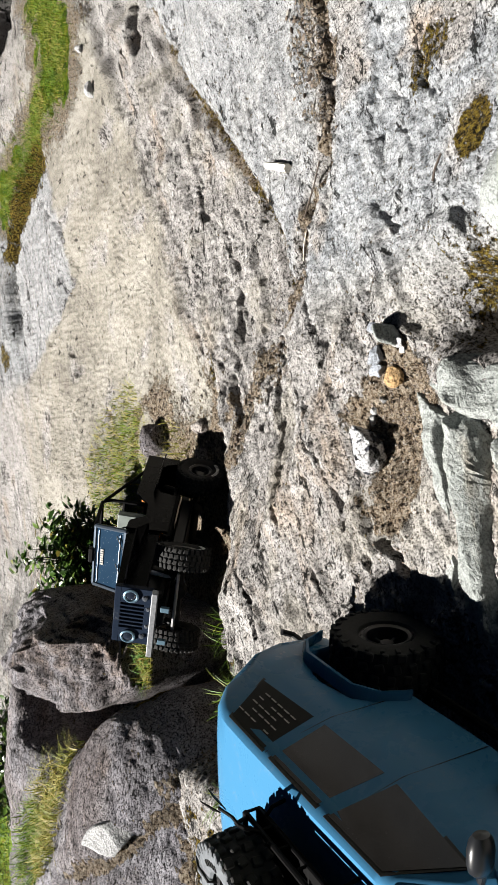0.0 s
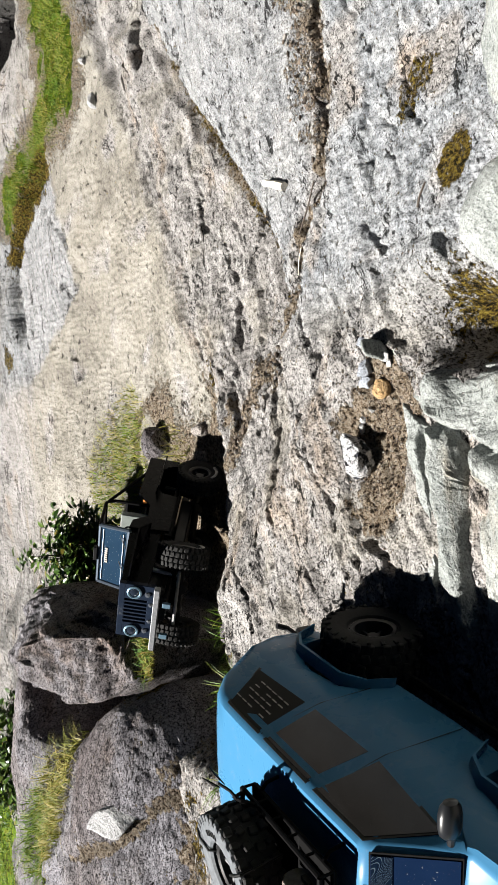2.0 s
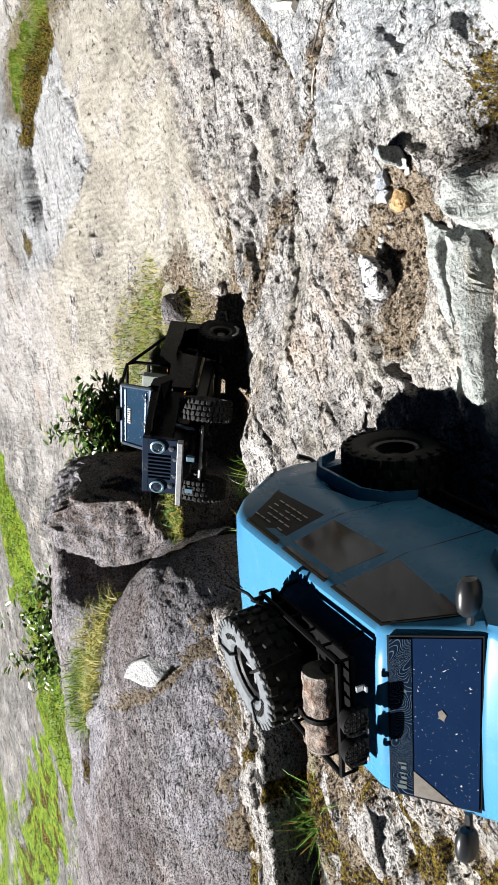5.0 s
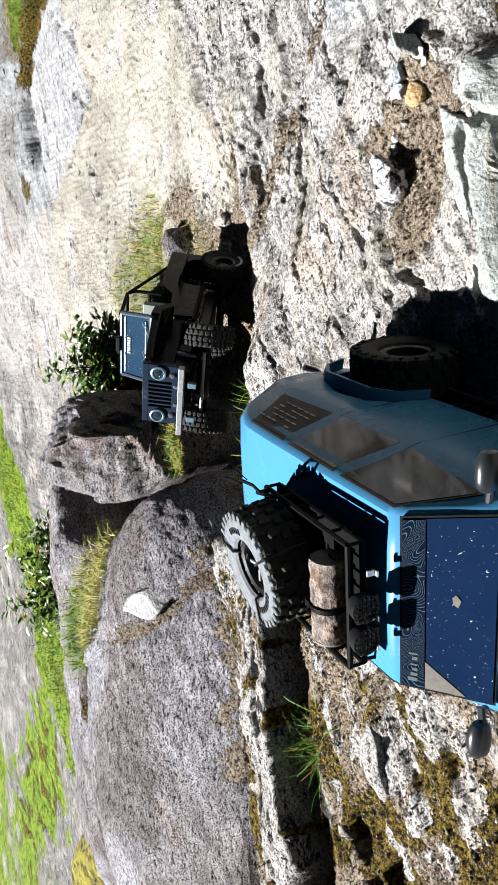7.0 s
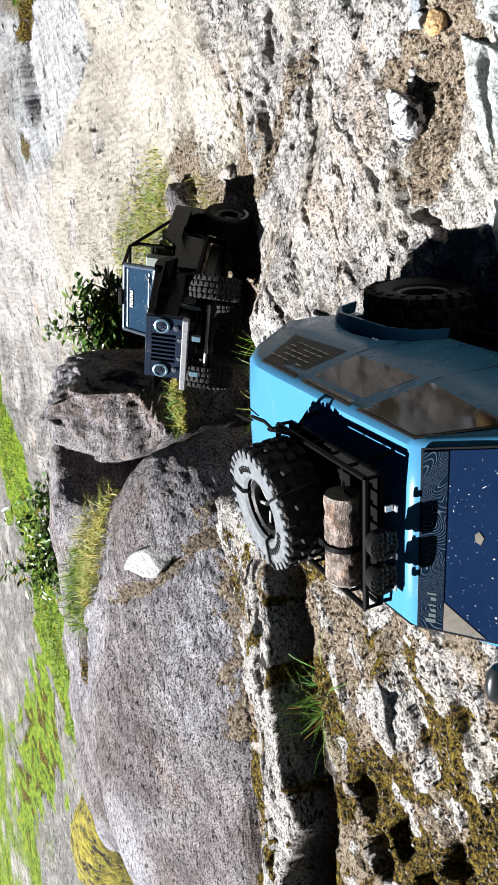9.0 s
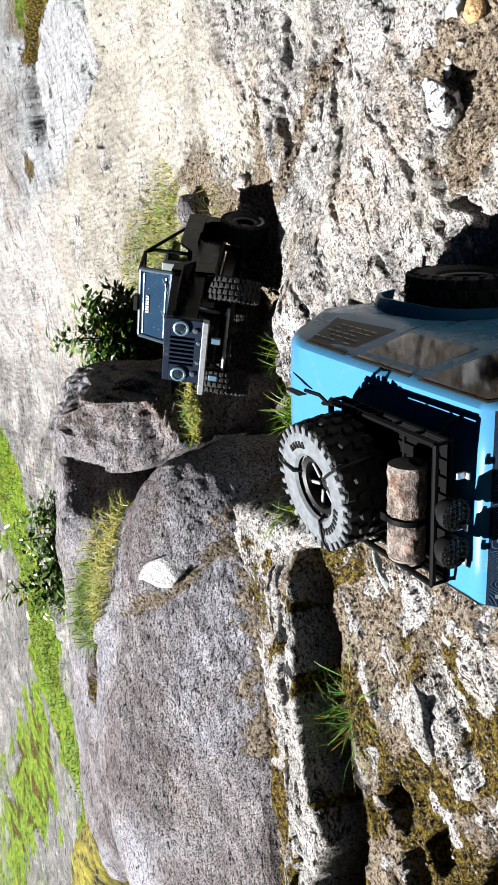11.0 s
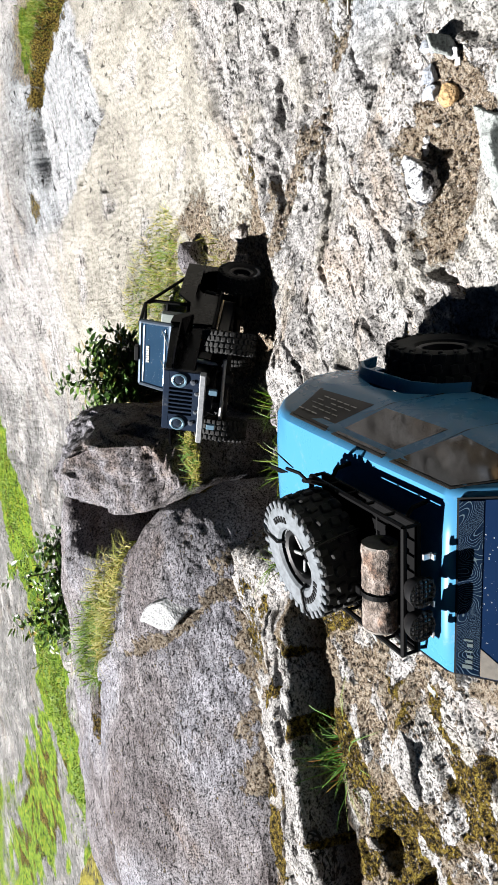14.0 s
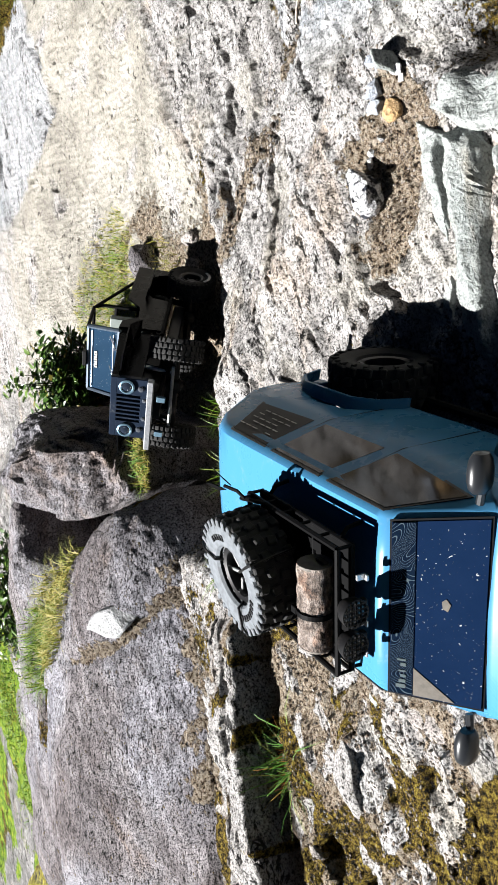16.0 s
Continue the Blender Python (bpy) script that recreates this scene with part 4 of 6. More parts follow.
# ---- the blue four-wheel-drive model car ----
def loft(stations):
    """Closed body from cross sections: x, bottom z, bottom half-width, belt z, belt half-width, top z, top half-width."""
    rings = []
    for x, zb, wb, zm, wm, zt, wt in stations:
        half = [(0.0, zb), (wb * 0.86, zb), (wb * 0.97, zb + 0.004), (wb, zb + 0.012), (wm, zm - 0.004), (wm - 0.0008, zm + 0.003)]
        half += [(wt + (wm - wt) * 0.12, zt - (zt - zm) * 0.14 - 0.001), (wt - 0.001, zt - (zt - zm) * 0.05 - 0.0005), (wt - 0.006, zt), (wt * 0.55, zt + 0.0022), (0.0, zt + 0.003)]
        rings.append([(x, y, z) for y, z in half] + [(x, -y, z) for y, z in half[-2:0:-1]])
    n = len(rings[0])
    vs = [p for r in rings for p in r]
    fs = [(i * n + k, i * n + (k + 1) % n, (i + 1) * n + (k + 1) % n, (i + 1) * n + k) for i in range(len(rings) - 1) for k in range(n)]
    fs += [tuple(range(n))[::-1], tuple((len(rings) - 1) * n + k for k in range(n))]
    return Shape().put(vs, fs)


ROOF = 0.083
BELT_Z, BELT_W = -0.082, 0.099


def side_point(x, z, side, out=0.0):
    """A place on the leaning upper side of the cabin."""
    k = (z + 0.004) / (BELT_Z + 0.004)
    return (x, side * (ROOF - 0.0005 + (BELT_W - ROOF) * k + out), z)


LOAD = pose(0.012, 0.010, 0.011)


def build_blue_car(m):
    car = thing("model_car", "sky blue four-wheel-drive model car with loaded roof rack", "model car", m)
    tail = [
        (-0.392, -0.175, 0.078, -0.140, 0.082, -0.128, 0.078), (-0.388, -0.190, 0.088, -0.125, 0.092, -0.112, 0.083), (-0.372, -0.192, 0.094, -0.090, 0.095, -0.082, 0.084),
        (-0.342, -0.185, 0.097, -0.068, 0.0965, -0.034, 0.083), (-0.336, -0.150, 0.098, -0.067, 0.0965, -0.027, 0.083)]
    cabin = [(x, zb, 0.098, BELT_Z, BELT_W, zt, ROOF) for x, zb, zt in (
        (-0.310, -0.128, -0.008), (-0.292, -0.122, -0.002), (-0.272, -0.120, 0.0), (-0.225, -0.128, 0.001), (-0.202, -0.150, 0.001), (-0.196, -0.188, 0.001),
        (-0.10, -0.190, 0.001), (-0.012, -0.188, 0.0), (-0.006, -0.150, 0.0), (0.002, -0.142, -0.003))]
    nose = [
        (0.030, -0.124, 0.098, BELT_Z, BELT_W, -0.034, 0.087), (0.056, -0.120, 0.098, -0.067, 0.0955, -0.061, 0.089), (0.062, -0.120, 0.098, -0.072, 0.095, -0.064, 0.090),
        (0.100, -0.130, 0.097, -0.076, 0.094, -0.068, 0.086), (0.122, -0.150, 0.096, -0.080, 0.092, -0.071, 0.083), (0.165, -0.165, 0.090, -0.090, 0.087, -0.078, 0.076), (0.174, -0.160, 0.084, -0.098, 0.080, -0.090, 0.070)]
    stations = tail + cabin + nose
    part("body", loft(stations).mesh("body", SKY_BLUE, True), car, "glossy sky blue shell, scuffed and dusty along the sides")
    # side windows with dark gaskets
    wins = [((-0.312, -0.066), (-0.208, -0.073), (-0.200, -0.004), (-0.276, -0.005)), ((-0.194, -0.074), (-0.092, -0.076), (-0.100, -0.003), (-0.188, -0.004)), ((-0.079, -0.076), (0.034, -0.060), (-0.006, -0.003), (-0.088, -0.003))]
    for side in (1, -1):
        for k, quad in enumerate(wins):
            cx, cz = sum(p[0] for p in quad) / 4, sum(p[1] for p in quad) / 4
            ring = [side_point(x, z, side, 0.0003) for x, z in quad]
            inner = [side_point(cx + (x - cx) * 0.94, cz + (z - cz) * 0.90, side, 0.0008) for x, z in quad]
            if side < 0:
                ring, inner = ring[::-1], inner[::-1]
            win = part("side_window", Shape().plate(inner, 0.0012).mesh("side_window", SMOKED if k else FILM), car, "smoked side window" if k else "side window under black film with pale lettering")
            part("gasket", Shape().plate(ring, 0.0009).mesh("gasket", BLACK), win)
            if k == 0:
                for r, share in enumerate((0.82, 0.66, 0.52, 0.38, 0.24)):
                    for j in range(5):
                        if (r * 3 + j) % 7 == 3:
                            continue
                        lx = cx - 0.032 + 0.0135 * j
                        a = side_point(lx, -0.066 + 0.055 * share, side, 0.0022)
                        b = side_point(lx + 0.010, -0.066 + 0.055 * share, side, 0.0022)
                        c = side_point(lx + 0.010, -0.066 + 0.055 * share + 0.0015, side, 0.0022)
                        d = side_point(lx, -0.066 + 0.055 * share + 0.0015, side, 0.0022)
                        part("lettering", Shape().plate([a, b, c, d] if side > 0 else [d, c, b, a], 0.0002).mesh("lettering", PALE_MARK), win)
    # windscreen on its slope
    up = Vector((0.002, 0, -0.003)) - Vector((0.056, 0, -0.061))
    ws = face_pose((0.056, 0, -0.061), (0, 1, 0), up)
    length = up.length

    def on_shield(name, a0, a1, b0, b1, h, thick, mat, label="", parent=car):
        wide = lambda b: 0.0895 + (0.081 - 0.0895) * b
        pts = [(a0 * wide(b0), b0 * length, h), (a1 * wide(b0), b0 * length, h), (a1 * wide(b1), b1 * length, h), (a0 * wide(b1), b1 * length, h)]
        return part(name, Shape().plate([ws @ Vector(p) for p in pts], thick).mesh(name, mat), parent, label)

    shield = on_shield("windscreen", -0.94, 0.94, 0.03, 0.965, 0.0022, 0.0012, SHIELD, "windscreen with the sky's blue painted in, and dust specks")
    on_shield("gasket", -0.965, 0.965, 0.0, 0.985, 0.0014, 0.0010, BLACK, "", shield)
    on_shield("sun_band", -0.935, 0.935, 0.73, 0.96, 0.0036, 0.0006, CONTOUR, "dark band with contour lines", shield)
    for k, (tall, wide) in enumerate(((0.10, 0.030), (0.07, 0.026), (0.055, 0.022), (0.075, 0.012), (0.055, 0.026), (0.09, 0.014))):
        a = -0.86 + 0.062 * k
        on_shield("emblem", a, a + wide * 1.4, 0.80, 0.80 + tall, 0.0044, 0.0004, EMBLEM, "", shield)
    # corner reflection painted as a pale plate, and a stuck chip on the glass
    wide = lambda b: 0.0895 + (0.081 - 0.0895) * b
    corner = [(a * wide(b), b * length, 0.0036) for a, b in ((-0.93, 0.30), (-0.62, 0.722), (-0.93, 0.722))]
    part("reflection_patch", Shape().plate([ws @ Vector(q) for q in corner], 0.0004).mesh("reflection_patch", CARD), shield, "pale reflected triangle painted in the corner of the glass")
    chip = [(a * wide(b), b * length, 0.0036) for a, b in ((0.03, 0.40), (0.10, 0.37), (0.16, 0.42), (0.13, 0.46), (0.06, 0.45))]
    part("stuck_chip", Shape().plate([ws @ Vector(q) for q in chip], 0.0004).mesh("stuck_chip", CARD), shield)
    # fender flares
    for side in (1, -1):
        for x0 in (-0.275, 0.048):
            fl = Shape()
            prof = [(x0 - 0.088, -0.168), (x0 - 0.074, -0.138), (x0 - 0.045, -0.122), (x0 + 0.045, -0.122), (x0 + 0.074, -0.138), (x0 + 0.088, -0.168)]
            vs = [(x, side * y, z - dz) for x, z in prof for y, dz in ((0.0955, 0.0), (0.104, 0.002), (0.109, 0.005), (0.1085, 0.009), (0.0955, 0.006))]
            fl.put(vs, [(i * 5 + k, i * 5 + (k + 1) % 5, i * 5 + 5 + (k + 1) % 5, i * 5 + 5 + k) for i in range(5) for k in range(5)] + [(0, 1, 2, 3, 4), (29, 28, 27, 26, 25)])
            part("fender_flare", fl.mesh("fender_flare", SKY_BLUE, True), car)
        # sills and door lines
        part("rock_slider", Shape().tube([(-0.19, side * 0.085, -0.195), (-0.185, side * 0.102, -0.198), (-0.02, side * 0.102, -0.198), (-0.015, side * 0.085, -0.195)], 0.005, 8).mesh("rock_slider", STEEL, True), car)
        for x in (-0.197, -0.08):
            gap = Shape().tube([side_point(x, -0.006, side, 0.0), side_point(x, BELT_Z, side, 0.0003), (x, side * 0.0985, -0.10), (x, side * 0.099, -0.18)], 0.0005, 5)
            part("door_seam", gap.mesh("door_seam", BLACK), car)

        rounded = [(0.0, -0.017), (0.6, -0.0155), (0.88, -0.011), (1.0, -0.004), (1.0, 0.006), (0.86, 0.0125), (0.55, 0.016), (0.0, 0.017)]
        shell = pose(0.050, side * 0.121, -0.050, 90, 0, 0) @ Matrix.Diagonal((0.0085, 0.0115, 1.0, 1.0))
        mirror = Shape().lathe(rounded, 24, shell)
        mirror.tube([(0.046, side * 0.094, -0.055), (0.050, side * 0.108, -0.053)], 0.0035, 8)
        part("wing_mirror", mirror.mesh("wing_mirror", MIRROR_SHELL, True), car, "glossy black wing mirror")
    # tail: spoiler lip, bumper, tail window
    part("bumper", Shape().box((-0.402, 0, -0.185), (0.022, 0.17, 0.022)).tube([(-0.40, 0.07, -0.18), (-0.418, 0.084, -0.165), (-0.42, 0.09, -0.15)], 0.004, 8).mesh("bumper", BLACK, True), car)
    part("bumper", Shape().box((0.186, 0, -0.150), (0.024, 0.16, 0.026)).mesh("bumper", BLACK, True), car)
    part("tail_window", Shape().plate([(-0.3455, -0.070, -0.040), (-0.3455, 0.070, -0.040), (-0.3720, 0.078, -0.084), (-0.3720, -0.078, -0.084)][::-1], 0.0012, pose(-0.0015, 0, 0.001)).mesh("tail_window", SMOKED), car)
    part("grille", Shape().box((0.1755, 0, -0.125), (0.004, 0.10, 0.03)).mesh("grille", BLACK), car)
    for side in (1, -1):
        part("headlight", Shape().lathe([(0, 0.003), (0.011, 0.002), (0.0125, 0)], 20, face_pose((0.174, side * 0.062, -0.122), (0, 1, 0), (0, 0, 1))).mesh("headlight", LENS, True), car)
    # under the shell
    under = Shape().box((-0.105, 0, -0.190), (0.50, 0.09, 0.03))
    for x in (-0.275, 0.048):
        under.tube([(x, -0.10, -0.213), (x, 0.10, -0.213)], 0.009, 10)
        under.lathe([(0, -0.016), (0.015, -0.012), (0.018, 0), (0.015, 0.012), (0, 0.016)], 16, pose(x, 0.02, -0.213, 0, 90, 0))
        for s in (-1, 1):
            under.tube([(x, s * 0.075, -0.21), (x - 0.02, s * 0.07, -0.14)], 0.006, 8)
            under.tube([(x, s * 0.05, -0.215), (-0.11, s * 0.04, -0.195)], 0.004, 8)
    part("chassis", under.mesh("chassis", BLACK), car)
    meshes = wheel_meshes(0.066, 0.050, 0.030, 22, 6, RIM, BLACK, RUBBER, [], None)
    for x in (-0.275, 0.048):
        for side in (1, -1):
            add_blocks(add_wheel(car, pose(x, side * 0.110, -0.208, -90 * side, 0, 0), meshes), 0.066, 0.050, 22, RUBBER)
    # roof rack
    rack = Shape()
    x0, x1, w, z, mid = -0.172, -0.026, 0.057, 0.024, -0.012
    r_, l_ = mid - w, mid + w
    for zz, rr in ((z, 0.0026), (0.011, 0.002)):
        rack.tube([(x0, r_, zz), (x1, r_, zz)], rr, 8).tube([(x0, l_, zz), (x1, l_, zz)], rr, 8)
        rack.tube([(x0, r_, zz), (x0, l_, zz)], rr, 8).tube([(x1, r_, zz), (x1, l_, zz)], rr, 8)
    for k in range(6):
        xx = x0 + (x1 - x0) * k / 5
        for yy in (r_, l_):
            rack.tube([(xx, yy, 0.009), (xx, yy, z)], 0.0016, 6)
        rack.tube([(xx, r_, 0.009), (xx, l_, 0.009)], 0.0016, 6)
    # floor plate added so that the rack's shadow on the roof is solid
    rack.box(((x0 + x1) / 2, mid, 0.0075), (x1 - x0, 2 * w, 0.0014))
    for k in range(8):
        rack.box(((x0 + x1) / 2, r_ + 2 * w * (k + 0.5) / 8, 0.0095), (x1 - x0, 0.009, 0.0016))
    for xx in (x0 + 0.015, x1 - 0.015):
        for yy, s_ in ((r_, -1), (l_, 1)):
            rack.tube([(xx, yy, 0.011), (xx, yy + s_ * 0.008, 0.004), (xx, yy + s_ * 0.011, -0.014)], 0.002, 6)
    part("roof_rack", rack.mesh("roof_rack", STEEL, True), car, "black tube roof rack", LOAD)
    for k, yy in enumerate((-0.034, -0.004)):
        lamp = Shape().lathe([(0, -0.010), (0.007, -0.009), (0.0115, -0.002), (0.0125, 0.004), (0.0125, 0.007), (0.0105, 0.007)], 24, face_pose((-0.012, yy, 0.0205), (0, 1, 0), (0, 0, 1)))
        lamp.box((-0.018, yy, 0.008), (0.006, 0.008, 0.012))
        lamp_ob = part("spot_lamp", lamp.mesh("spot_lamp", BLACK, True), car, "round black spot lamp with mesh guard", LOAD)
        for j in range(-2, 3):
            span = math.sqrt(max(0, 0.0118 ** 2 - (j * 0.0042) ** 2))
            for ends in (((-0.0045, yy + j * 0.0042, 0.0205 - span), (-0.0045, yy + j * 0.0042, 0.0205 + span)), ((-0.0045, yy - span, 0.0205 + j * 0.0042), (-0.0045, yy + span, 0.0205 + j * 0.0042))):
                part("guard_bar", Shape().tube(ends, 0.0007, 5).mesh("guard_bar", BLACK), lamp_ob)
        part("lens", Shape().lathe([(0, 0.006), (0.0105, 0.005)], 24, face_pose((-0.012, yy, 0.0205), (0, 1, 0), (0, 0, 1))).mesh("lens", LENS, True), lamp_ob)
    for yy in (-0.047, -0.019, 0.022):
        part("lamp_bracket", Shape().box((-0.014, yy, 0.010), (0.0022, 0.005, 0.008)).box((-0.012, yy, 0.0065), (0.006, 0.005, 0.0016)).mesh("lamp_bracket", SILVER), car, "small bright bracket", LOAD)
    # hoop and hook at the rack's rear
    hook = Shape().tube([(-0.140, 0.045, 0.024), (-0.146, 0.050, 0.038), (-0.158, 0.048, 0.040), (-0.166, 0.044, 0.026)], 0.002, 6)
    hook.tube([(-0.152, 0.050, 0.040), (-0.158, 0.056, 0.044), (-0.172, 0.058, 0.050)], 0.0017, 6)
    hook.plate([(-0.170, 0.055, 0.049), (-0.180, 0.060, 0.058), (-0.190, 0.058, 0.060), (-0.180, 0.052, 0.052)], 0.001).plate([(-0.165, 0.060, 0.046), (-0.172, 0.070, 0.054), (-0.182, 0.073, 0.055), (-0.174, 0.063, 0.048)], 0.001)
    part("rack_hook", hook.mesh("rack_hook", STEEL, True), car, "", LOAD)
    return car


CAR_POSE = pose(-0.3294, 0.4799, 0.3573, 6.6, -2.6, -98.7) @ pose(0, -ROOF, 0)
build_blue_car(CAR_POSE)

# load on the rack
spare_meshes = wheel_meshes(0.0605, 0.046, 0.029, 22, 6, BLACK, RING_GREY, RUBBER, [], None)
spare = thing("spare_wheel", "chunky spare tyre with grey sidewall strapped to a roof rack", "wheel", CAR_POSE @ LOAD @ pose(-0.148, -0.020, 0.0365, 7, 0, 0) @ Matrix.Scale(0.955, 4))
rim_part = part("rim", spare_meshes[0], spare, "black spoked rim")
add_blocks(part("tyre", spare_meshes[1], spare), 0.0605, 0.046, 22, RUBBER)
part("beadlock_ring", spare_meshes[2], rim_part)
# sunlight put into the colour: sidewall and lugs paler than the tread
part("sidewall", Shape().lathe([(0.0300, 0.0205), (0.0325, 0.0232), (0.043, 0.0248), (0.0525, 0.0242), (0.0535, 0.0215), (0.034, 0.0205)], 48, close=True).mesh("sidewall", SIDEWALL, True), spare, "dusty grey sidewall, sunlit tone in its colour")
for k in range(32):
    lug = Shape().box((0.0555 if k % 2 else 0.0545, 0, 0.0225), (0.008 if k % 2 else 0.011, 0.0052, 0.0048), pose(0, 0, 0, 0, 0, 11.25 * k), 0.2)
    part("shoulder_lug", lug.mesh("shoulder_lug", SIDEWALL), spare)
for k in range(6):
    spoke = Shape().box((0.0145, 0, 0.0110), (0.015, 0.0034, 0.0022), pose(0, 0, 0, 0, 0, 60 * k + 12), 0.2)
    part("spoke", spoke.mesh("spoke", SILVER), rim_part, "bright spoke face")
for start, count in ((-80, 9), (95, 5)):
    marks = Shape()
    for k in range(count):
        marks.box((0.0415, 0, 0.0250), (0.0062, 0.0034, 0.001), pose(0, 0, 0, 0, 0, start + 8.5 * k))
    part("lettering", marks.mesh("lettering", BLACK), spare)
for a in (35, 165, 285):
    m = pose(0, 0, 0, 0, 0, a)
    straps = Shape().tube([m @ Vector(p) for p in ((0.027, 0, 0.018), (0.031, 0, 0.0252), (0.050, 0, 0.0268), (0.0605, 0, 0.024), (0.0635, 0, 0.0), (0.060, 0, -0.024))], 0.0014, 6)
    part("strap", straps.mesh("strap", BLACK), spare)

log = thing("log", "short barked log with dark sawn end strapped to a roof rack", "log", CAR_POSE @ LOAD @ pose(-0.058, 0.019, 0.0245, 90, 0, 0) @ Matrix.Scale(0.88, 4))
log_co = []
for i in range(40):
    h = -0.002 + 0.087 * i / 39
    for k in range(48):
        a = 2 * math.pi * k / 48
        r = 0.0172 + 0.0007 * math.sin(3 * a + 1) + 0.0011 * float(noise2(np.array([a * 3]), np.array([h * 90]), 5)[0]) * (0 if i in (0, 39) else 1)
        log_co.append((r * math.cos(a), r * math.sin(a), h))
part("bark", grid_mesh("bark", np.array(log_co), 48, 40, BARK, wrap_u=True), log)
part("sawn_end", Shape().lathe([(0, -0.0025), (0.0168, -0.0022), (0.0172, 0.0)], 40).mesh("sawn_end", CUT_WOOD, True), log)
part("sawn_end", Shape().lathe([(0, 0.0875), (0.0168, 0.0872), (0.0172, 0.085)], 40).mesh("sawn_end", CUT_WOOD, True), log)
part("strap", Shape().lathe([(0.0180, 0.046), (0.0192, 0.046), (0.0192, 0.051), (0.0180, 0.051)], 32, close=True).box((-0.012, 0.0155, 0.0485), (0.008, 0.006, 0.008)).mesh("strap", STEEL), log)
part("tool", Shape().box((0.006, -0.004, -0.0045), (0.014, 0.006, 0.003)).mesh("tool", BLACK), log, "small black metal tag")


# ---- the black open-top model jeep ----
def build_jeep(m):
    jeep = thing("model_jeep", "black open-top off-road model jeep climbing over boulders", "model car", m)
    tub = Shape()
    # floor, sides with wheel cut-outs, tail
    for side in (1, -1):
        prof = [(-0.085, 0.085), (-0.205, 0.085), (-0.213, 0.118), (-0.232, 0.130), (-0.300, 0.130), (-0.318, 0.118), (-0.325, 0.100), (-0.345, 0.100), (-0.347, 0.162), (-0.20, 0.162), (-0.165, 0.135), (-0.125, 0.132), (-0.105, 0.158), (-0.08, 0.160)]
        pts = [(x, side * 0.074, z) for x, z in prof]
        n = len(pts)
        outer = pts + [(x, side * 0.070, z) for x, _, z in pts]
        tub.put(outer, [tuple(range(n)), tuple(range(n, 2 * n))[::-1]] + [(i, (i + 1) % n, n + (i + 1) % n, n + i) for i in range(n)])
    tub.box((-0.21, 0, 0.09), (0.27, 0.142, 0.008)).box((-0.345, 0, 0.13), (0.005, 0.146, 0.064)).box((-0.26, 0, 0.14), (0.16, 0.142, 0.006))
    part("tub", tub.mesh("tub", BODY_BLACK), jeep)
    hood = [(0.055, -0.052, 0.148), (0.055, 0.052, 0.148), (-0.078, 0.067, 0.158), (-0.078, -0.067, 0.158)]
    low = [(x, y * 1.02, 0.10) for x, y, z in hood]
    part("hood", Shape().put(hood + low, [(0, 1, 2, 3), (7, 6, 5, 4), (0, 4, 5, 1), (1, 5, 6, 2), (2, 6, 7, 3), (3, 7, 4, 0)]).mesh("hood", BODY_BLACK), jeep)
    part("dashboard", Shape().box((-0.088, 0, 0.148), (0.022, 0.136, 0.024)).mesh("dashboard", BLACK), jeep)
    g = Shape()
    # grille frame with seven slots
    g.box((0.060, 0, 0.1435), (0.009, 0.116, 0.011)).box((0.060, 0, 0.0925), (0.009, 0.116, 0.013))
    for s in (-1, 1):
        g.box((0.060, s * 0.043, 0.118), (0.009, 0.030, 0.042))
    for k in range(8):
        g.box((0.060, -0.028 + 0.008 * k, 0.118), (0.009, 0.0036, 0.042))
    grille = part("grille", g.mesh("grille", GRILLE), jeep, "dark slate grille panel with seven slots")
    part("grille_backing", Shape().box((0.0555, 0, 0.118), (0.003, 0.10, 0.046)).mesh("grille_backing", BLACK), grille)
    for s in (-1, 1):
        fp = face_pose((0.0645, s * 0.0425, 0.122), (0, 1, 0), (0, 0, 1))
        hl = part("headlight", Shape().lathe([(0.0085, 0.0), (0.0125, 0.001), (0.0130, 0.0035), (0.0105, 0.0045), (0.0088, 0.003)], 28, fp).mesh("headlight", CYAN, True), jeep, "round headlight with pale blue ring")
        part("lens", Shape().lathe([(0, 0.0042), (0.006, 0.0036), (0.0092, 0.002)], 24, fp).mesh("lens", DARK_LENS, True), hl)
        part("turn_signal", Shape().lathe([(0, 0.004), (0.004, 0.003), (0.0052, 0)], 16, face_pose((0.0645, s * 0.040, 0.099), (0, 1, 0), (0, 0, 1))).mesh("turn_signal", LENS, True), jeep)
        part("turn_signal", Shape().lathe([(0, 0.003), (0.003, 0.002), (0.004, 0)], 16, face_pose((0.0645, s * 0.018, 0.0925), (0, 1, 0), (0, 0, 1))).mesh("turn_signal", LENS, True), jeep)
        fender = Shape().plate([(0.052, s * 0.054, 0.138), (0.058, s * 0.098, 0.134), (-0.045, s * 0.100, 0.138), (-0.066, s * 0.100, 0.120), (-0.070, s * 0.066, 0.122)], 0.0025 * -s)
        part("fender", fender.mesh("fender", BODY_BLACK), jeep)
        part("rear_fender", Shape().plate([(-0.205, s * 0.074, 0.128), (-0.205, s * 0.096, 0.124), (-0.325, s * 0.096, 0.124), (-0.325, s * 0.074, 0.128)], 0.0025 * s).mesh("rear_fender", BODY_BLACK), jeep)
        part("shackle", Shape().box((0.078, s * 0.034, 0.064), (0.006, 0.010, 0.014)).mesh("shackle", CYAN), jeep, "small blue anodised shackle")
